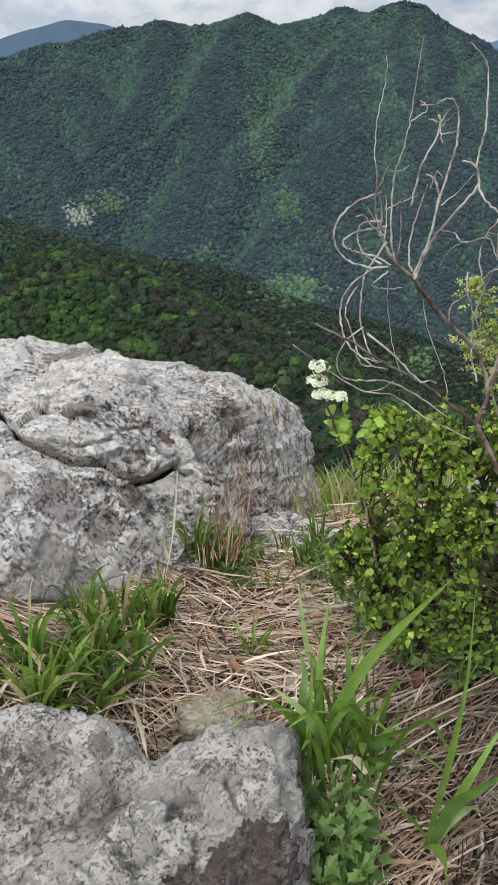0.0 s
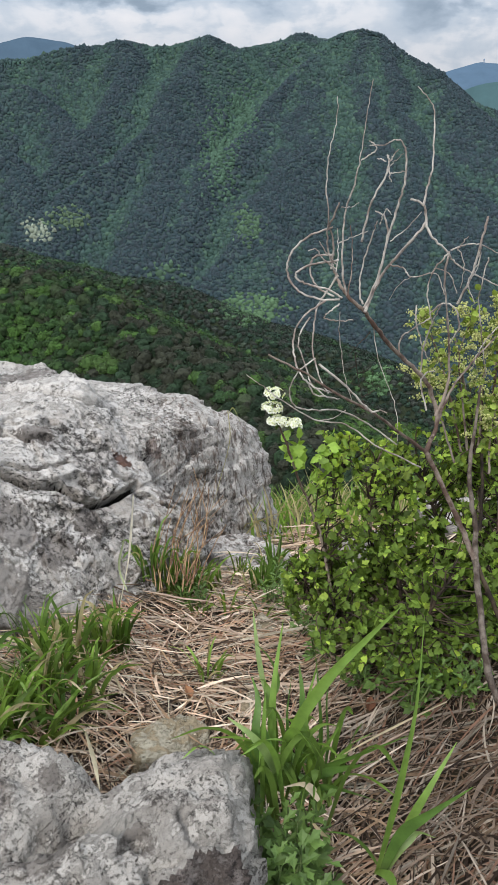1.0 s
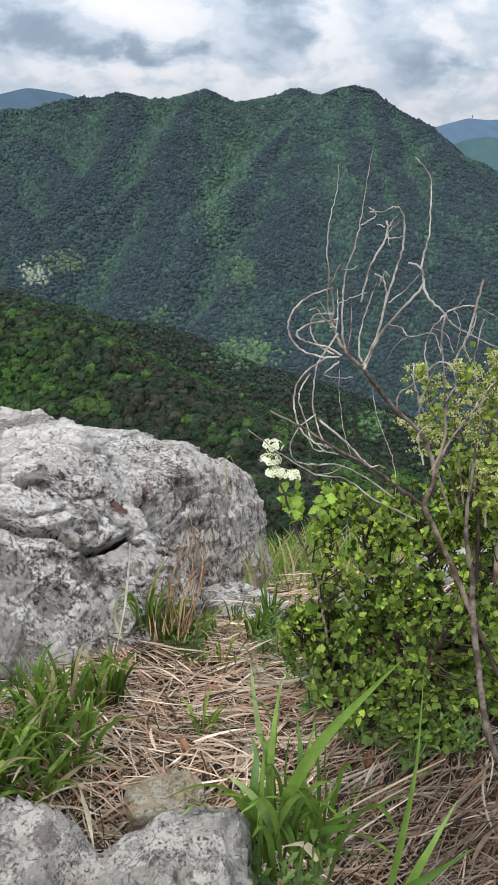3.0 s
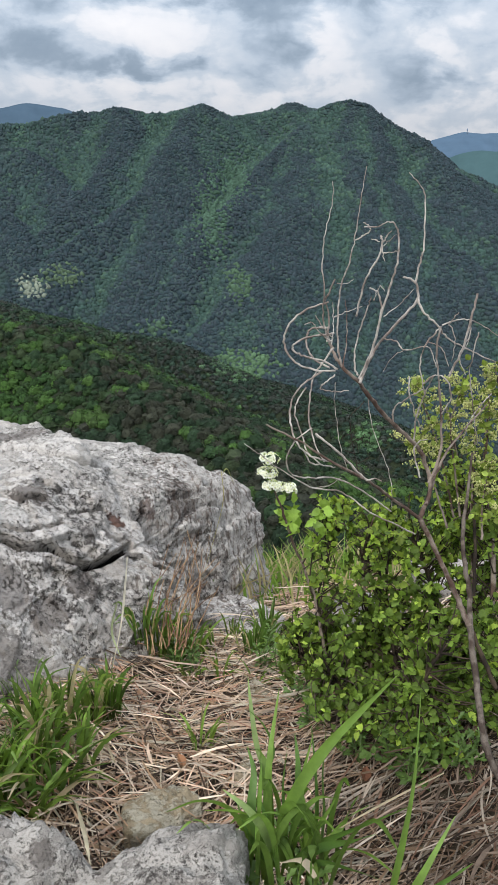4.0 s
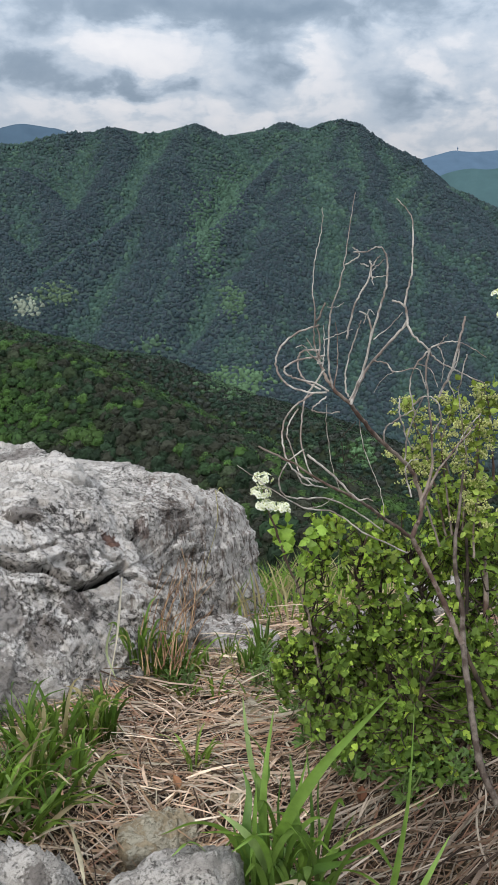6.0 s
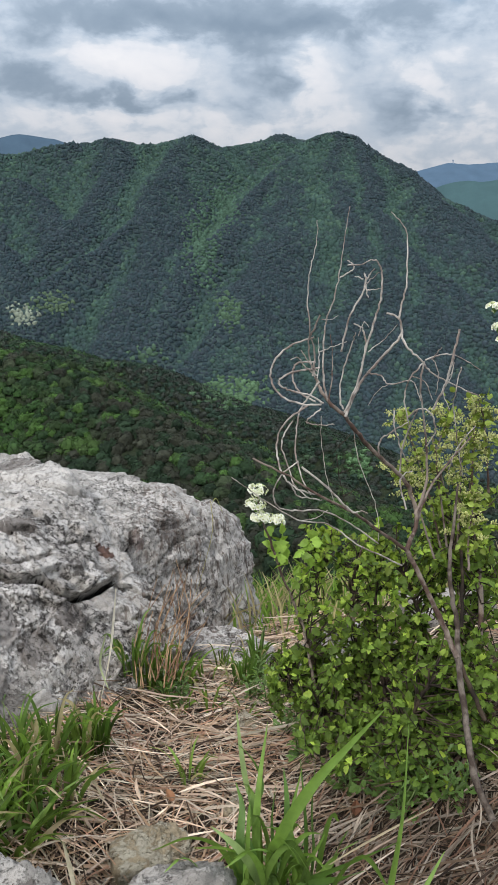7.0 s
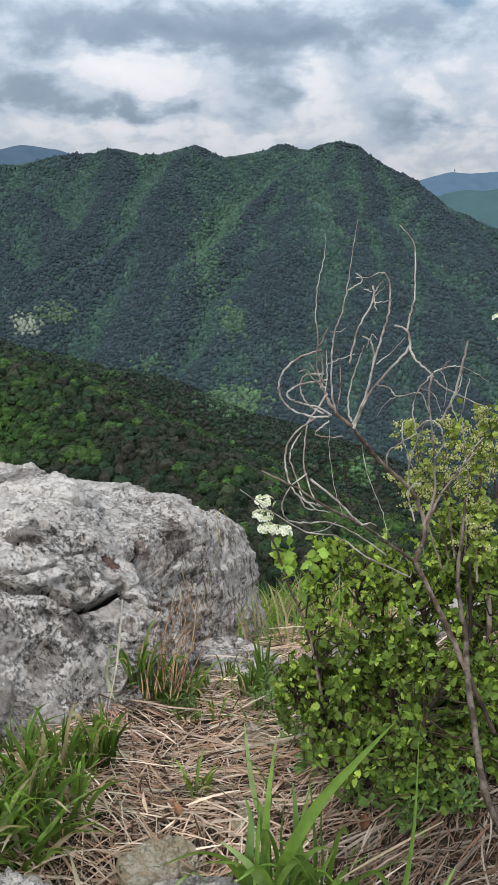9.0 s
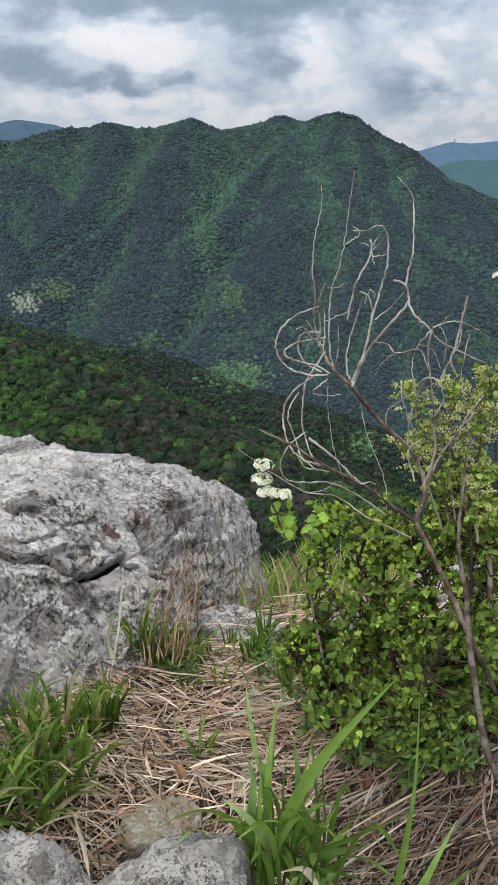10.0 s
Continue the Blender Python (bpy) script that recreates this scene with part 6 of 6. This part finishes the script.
blade([(0.042, 0.662, 0.148), (0.036, 0.663, 0.192), (0.025, 0.669, 0.226), (0.017, 0.682, 0.252)], 0.0091, GRASS, wide)
rng = np.random.default_rng(91)
foot = np.array((0.052, 0.666, 0.144))
for _ in range(34):
    a = rng.uniform(0, 2 * np.pi)
    out = np.array((np.cos(a), np.sin(a) * 0.7, 0)) * rng.uniform(0.02, 0.11)
    h = rng.uniform(0.05, 0.15)
    p0 = foot + rng.normal(size=3) * (0.03, 0.022, 0)
    blade([p0 - (0, 0, 0.02), p0 + out * 0.3 + (0, 0, h * 0.6), p0 + out * 0.75 + (0, 0, h * 0.95), p0 + out * 1.25 + (0, 0, h * rng.uniform(0.6, 1.05))], rng.uniform(0.006, 0.012), np.array(GRASS_FRESH) * rng.uniform(0.55, 1.15), wide)
wide = empty("grass_clump", (0.153, 0.563, 0.140), "clump of long broad grass blades arching over straw", "grass", "broad grass")
blade([(0.149, 0.553, 0.144), (0.157, 0.553, 0.226), (0.169, 0.566, 0.312), (0.184, 0.599, 0.371), (0.202, 0.670, 0.436)], 0.0133, GRASS_FRESH, wide)
blade([(0.156, 0.554, 0.143), (0.175, 0.557, 0.211), (0.203, 0.556, 0.247), (0.253, 0.572, 0.270)], 0.0140, GRASS, wide)
blade([(0.158, 0.554, 0.143), (0.187, 0.571, 0.213), (0.208, 0.583, 0.255), (0.240, 0.609, 0.299)], 0.0091, GRASS_FRESH, wide)
blade([(0.148, 0.555, 0.147), (0.157, 0.527, 0.179), (0.160, 0.497, 0.186), (0.158, 0.470, 0.156)], 0.0112, GRASS_FRESH, wide)
blade([(0.156, 0.563, 0.140), (0.137, 0.575, 0.164), (0.117, 0.580, 0.177), (0.091, 0.587, 0.172)], 0.0077, GRASS, wide)
blade([(0.161, 0.556, 0.146), (0.179, 0.564, 0.181), (0.199, 0.572, 0.192), (0.219, 0.569, 0.185)], 0.0126, GRASS_PALE, wide)


def mugwort(at, seed, label, k_=1.0):
    """A low plant with deeply cut leaves."""
    rng = np.random.default_rng(seed)
    z0 = float(near_z(at[0], at[1]))
    ob = empty("mugwort", (at[0], at[1], z0), label, "plant", "low leafy plants")
    form = leaf_form([(0.02, 0.14), (0.03, 0.26), (0.17, 0.50), (0.12, 0.54), (0.04, 0.40), (0.04, 0.50), (0.20, 0.80), (0.14, 0.83), (0.05, 0.64), (0.10, 0.86), (0.04, 0.92)], 0.3, 0.3)
    for _ in range(4):
        top = np.array((at[0], at[1], z0)) + (rng.normal(size=3) * (0.03, 0.03, 0.0) + (0, 0, rng.uniform(0.10, 0.17))) * k_
        line = [np.array((at[0], at[1], z0 - 0.01)), (top + (at[0], at[1], z0)) / 2 + rng.normal(size=3) * 0.006, top]
        under(limb("stem", line, 0.0016, 0.001, BLADE_STEM, None), ob)
        for k in range(14):
            u = 0.15 + 0.85 * k / 13
            q = line[0] * (1 - u) + top * u
            a = k * 2.4 + rng.uniform(0, 1)
            d = np.array((np.cos(a), np.sin(a), rng.uniform(0.5, 1.9) * (0.3 + 0.7 * u)))
            turn = orient(d[None], rng, 0.2)[0]
            me = mesh_np("leaf", form[0] * k_ * rng.uniform(0.034, 0.060) * (1.15 - 0.5 * u), form[1], BLADE)
            paint(me, np.tile(np.array((0.130, 0.215, 0.055)) * rng.uniform(0.6, 1.35), (len(form[0]), 1)))
            leaf = new("leaf", me)
            leaf.matrix_world = Matrix.Translation(q) @ Matrix(turn.tolist()).to_4x4()
            m = leaf.matrix_world.copy()
            under(leaf, ob)
            leaf.matrix_basis = m
    return ob


BLADE_STEM = bark_material("green_stem", (0.10, 0.16, 0.05), (0.17, 0.22, 0.08))
for k, at in enumerate(((0.055, 0.612), (0.025, 0.596), (0.012, 0.640), (0.067, 0.569), (0.090, 0.600), (0.030, 0.560))):
    mugwort(at, 300 + k, "low green plant with deeply cut leaves among straw")

for k, at in enumerate(((0.051, 1.459), (0.076, 1.331), (-0.161, 1.366), (-0.125, 1.346), (0.128, 1.073), (0.183, 0.945), (0.238, 0.888), (0.292, 0.860), (0.106, 1.217), (0.066, 0.802), (0.236, 0.929), (0.263, 0.841), (0.327, 0.831), (0.038, 1.362))):
    mugwort(at, 340 + k, "small green weed with cut leaves in dry grass", 0.55)


# ---------------------------------------------------------------- straw and litter
def straw_mat():
    """The mat of dead grass over the soil: countless bleached stalks lying across one another."""
    rng = np.random.default_rng(8)
    n = 26000
    x, y = rng.uniform(-0.75, 0.95, n) + rng.normal(size=n) * 0.10, 0.50 + 2.0 * rng.uniform(0, 1, n) ** 1.35 + rng.normal(size=n) * 0.06
    ang = rng.normal(0.15, 0.75, n) + np.where(rng.uniform(size=n) < 0.25, np.pi / 2, 0)
    long_ = rng.uniform(0.03, 0.17, n)
    wide_ = rng.uniform(0.0006, 0.0018, n) * np.where(rng.uniform(size=n) < 0.1, 1.8, 1.0)
    bend = rng.normal(size=n) * 0.18
    lift = rng.exponential(0.010, n)
    tilt = rng.normal(size=n) * 0.10
    s = np.linspace(-0.5, 0.5, 5)
    dx, dy = np.cos(ang), np.sin(ang)
    px = x[:, None] + long_[:, None] * (s * dx[:, None] - bend[:, None] * (s * s - 0.12) * dy[:, None])
    py = y[:, None] + long_[:, None] * (s * dy[:, None] + bend[:, None] * (s * s - 0.12) * dx[:, None])
    pz = near_z(px, py) + 0.006 + lift[:, None] + (tilt * long_)[:, None] * s - (s * s) * long_[:, None] * 0.15
    pz = np.maximum(pz, near_z(px, py) + 0.002)
    roll = rng.uniform(-0.9, 0.9, n)
    ox, oy, oz = -dy * np.cos(roll), dx * np.cos(roll), np.sin(roll)
    taper = np.array((0.5, 1.0, 1.0, 0.8, 0.3))
    p = np.stack([px, py, pz], -1)
    o = np.stack([ox, oy, oz], -1)[:, None] * (wide_[:, None] * taper)[:, :, None]
    v = np.stack([p - o, p + o], 2).reshape(-1, 3)
    i, j = np.meshgrid(np.arange(n) * 10, np.arange(4) * 2, indexing="ij")
    b = (i + j).ravel()
    f = np.stack([b, b + 1, b + 3, b + 2], -1)
    tones = np.array(((0.50, 0.37, 0.28), (0.68, 0.56, 0.45), (0.32, 0.215, 0.14), (0.075, 0.05, 0.036), (0.38, 0.22, 0.15), (0.42, 0.37, 0.29)))
    c = tones[rng.choice(6, n, p=(0.27, 0.20, 0.18, 0.15, 0.11, 0.09))] * rng.uniform(0.8, 1.2, (n, 1))
    # darker litter on the bank; the shrub's shade is also put into its tone
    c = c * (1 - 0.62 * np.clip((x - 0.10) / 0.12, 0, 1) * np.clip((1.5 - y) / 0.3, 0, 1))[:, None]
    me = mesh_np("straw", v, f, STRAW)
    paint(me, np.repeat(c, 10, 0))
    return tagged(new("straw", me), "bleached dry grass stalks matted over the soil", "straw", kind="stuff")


straw_mat()


def far_grass():
    """Standing grass on the slope beyond the boulder."""
    rng = np.random.default_rng(21)
    V, F, C, base = [], [], [], 0
    for _ in range(1500):
        x, y = rng.uniform(-0.1, 1.3), rng.uniform(1.9, 3.6)
        z = float(near_z(x, y))
        h = rng.uniform(0.06, 0.22)
        d = rng.normal(size=2) * h * 0.45
        v, f = blade_arrays([(x, y, z - 0.01), (x + d[0] * 0.3, y + d[1] * 0.3, z + h * 0.6), (x + d[0], y + d[1], z + h)], rng.uniform(0.003, 0.007), 2)
        V.append(v)
        F.append(f + base)
        base += len(v)
        tone = np.array((0.16, 0.27, 0.05)) if rng.uniform() < 0.6 else np.array((0.42, 0.36, 0.22))
        C.append(np.tile(tone * rng.uniform(0.75, 1.25), (len(v), 1)))
    me = mesh_np("grass", np.concatenate(V), np.concatenate(F), BLADE, True)
    paint(me, np.concatenate(C))
    return tagged(new("grass", me), "fresh green and bleached grass on the slope", "grass", kind="stuff")


far_grass()

# single dry stalks
def dry_stalk(pts, w, tone):
    ob = empty("dry_stalk", pts[0], "dry bleached grass stalk leaning over the ground", "stalk", "dry stalks")
    blade(pts, w, tone, ob, "stalk", STRAW)


dry_stalk([(-0.247, 1.330, 0.200), (-0.247, 1.278, 0.158), (-0.251, 1.229, 0.102), (-0.265, 1.152, 0.030)], 0.0065, (0.60, 0.54, 0.44))
dry_stalk([(-0.246, 0.792, 0.111), (-0.227, 0.749, 0.113), (-0.205, 0.685, 0.119)], 0.011, (0.56, 0.48, 0.33))
dry_stalk([(-0.088, 1.712, 0.071), (-0.097, 1.588, 0.043), (-0.121, 1.457, -0.002), (-0.151, 1.342, -0.035)], 0.005, (0.26, 0.16, 0.09))
dry_stalk([(-0.121, 1.705, 0.057), (-0.126, 1.590, 0.024), (-0.137, 1.487, -0.007), (-0.160, 1.347, -0.024)], 0.005, (0.28, 0.17, 0.10))
dry_stalk([(-0.141, 1.667, 0.046), (-0.128, 1.561, 0.010), (-0.134, 1.443, -0.008), (-0.141, 1.344, -0.030)], 0.005, (0.24, 0.14, 0.08))
dry_stalk([(-0.190, 1.637, 0.029), (-0.163, 1.516, 0.007), (-0.161, 1.415, -0.020), (-0.163, 1.343, -0.032)], 0.004, (0.28, 0.19, 0.11))
dry_stalk([(-0.120, 1.646, 0.049), (-0.152, 1.510, -0.006), (-0.167, 1.404, 0.004), (-0.176, 1.325, -0.023)], 0.004, (0.30, 0.2, 0.12))
dry_stalk([(-0.067, 1.859, 0.150), (-0.060, 1.781, 0.102), (-0.081, 1.649, 0.056), (-0.111, 1.513, 0.000)], 0.003, (0.32, 0.28, 0.12))
dry_stalk([(-0.032, 1.801, 0.143), (-0.051, 1.853, 0.161), (-0.067, 1.852, 0.136)], 0.003, (0.30, 0.30, 0.12))
dry_stalk([(-0.259, 1.249, 0.143), (-0.266, 1.208, 0.104), (-0.244, 1.170, 0.071)], 0.006, (0.30, 0.33, 0.18))
dry_stalk([(0.087, 0.625, 0.178), (0.069, 0.627, 0.206), (0.041, 0.617, 0.213)], 0.011, (0.60, 0.50, 0.38))
dry_stalk([(0.080, 0.611, 0.154), (0.090, 0.606, 0.144), (0.104, 0.600, 0.131)], 0.012, (0.56, 0.45, 0.30))
dry_stalk([(0.257, 0.712, 0.255), (0.199, 0.697, 0.234), (0.142, 0.687, 0.203), (0.085, 0.675, 0.168)], 0.004, (0.55, 0.46, 0.33))
dry_stalk([(-0.209, 0.894, 0.084), (-0.224, 0.891, 0.123), (-0.227, 0.828, 0.090)], 0.004, (0.5, 0.42, 0.3))
dry_stalk([(0.028, 1.411, -0.107), (-0.031, 1.394, -0.069), (-0.096, 1.389, -0.026)], 0.004, (0.55, 0.47, 0.35))
dry_stalk([(-0.363, 0.962, 0.120), (-0.421, 0.970, 0.137), (-0.478, 0.972, 0.142)], 0.006, (0.55, 0.49, 0.36))
dry_stalk([(-0.278, 0.958, 0.111), (-0.332, 0.952, 0.123), (-0.398, 0.956, 0.132)], 0.006, (0.55, 0.49, 0.36))


def stalk_clump():
    """Last year's stiff brown stalks before the boulder."""
    rng = np.random.default_rng(77)
    ob = empty("dry_stalk_clump", (-0.154, 1.325, -0.023), "clump of stiff reddish-brown dry stalks before a boulder", "stalk")
    foot, mid, top = np.array((-0.154, 1.324, -0.026)), np.array((-0.138, 1.479, 0.023)), np.array((-0.109, 1.655, 0.069))
    for k in range(20):
        a = foot + rng.normal(size=3) * (0.022, 0.02, 0.0)
        u = rng.uniform(0.45, 1.05)
        b = a + (mid - foot) * u + rng.normal(size=3) * 0.018
        c = a + (top - foot) * u + rng.normal(size=3) * (0.045, 0.03, 0.02)
        stalk = limb("stalk", [a, b, c], 0.0017, 0.0008, STALK, None, "", 0.006, 4, 5)
        under(stalk, ob)


STALK = bark_material("dry_stalk", (0.20, 0.105, 0.06), (0.42, 0.27, 0.15))
stalk_clump()


def dry_leaf(at, size, turn, tone):
    v, f = leaf_form([(0.24, 0.08), (0.40, 0.32), (0.38, 0.56), (0.20, 0.82)], 0.5, -0.4)
    me = mesh_np("dry_leaf", v * size, f, STRAW)
    paint(me, np.tile(tone, (len(v), 1)))
    ob = new("dry_leaf", me)
    ob.matrix_world = pose(at[0], at[1], float(near_z(*at)) + 0.022, 12, 18, turn)
    return tagged(ob, "curled brown dead leaf lying on straw", "leaf", "dead leaves")


for k, (at, s) in enumerate((((0.190, 0.867), 0.022), ((-0.104, 0.946), 0.022), ((-0.156, 1.486), 0.02), ((-0.237, 1.140), 0.02), ((0.043, 1.585), 0.025), ((-0.220, 1.175), 0.018))):
    dry_leaf(at, s, 47 * k, ((0.15, 0.07, 0.042), (0.30, 0.15, 0.08), (0.33, 0.20, 0.12))[k % 3])
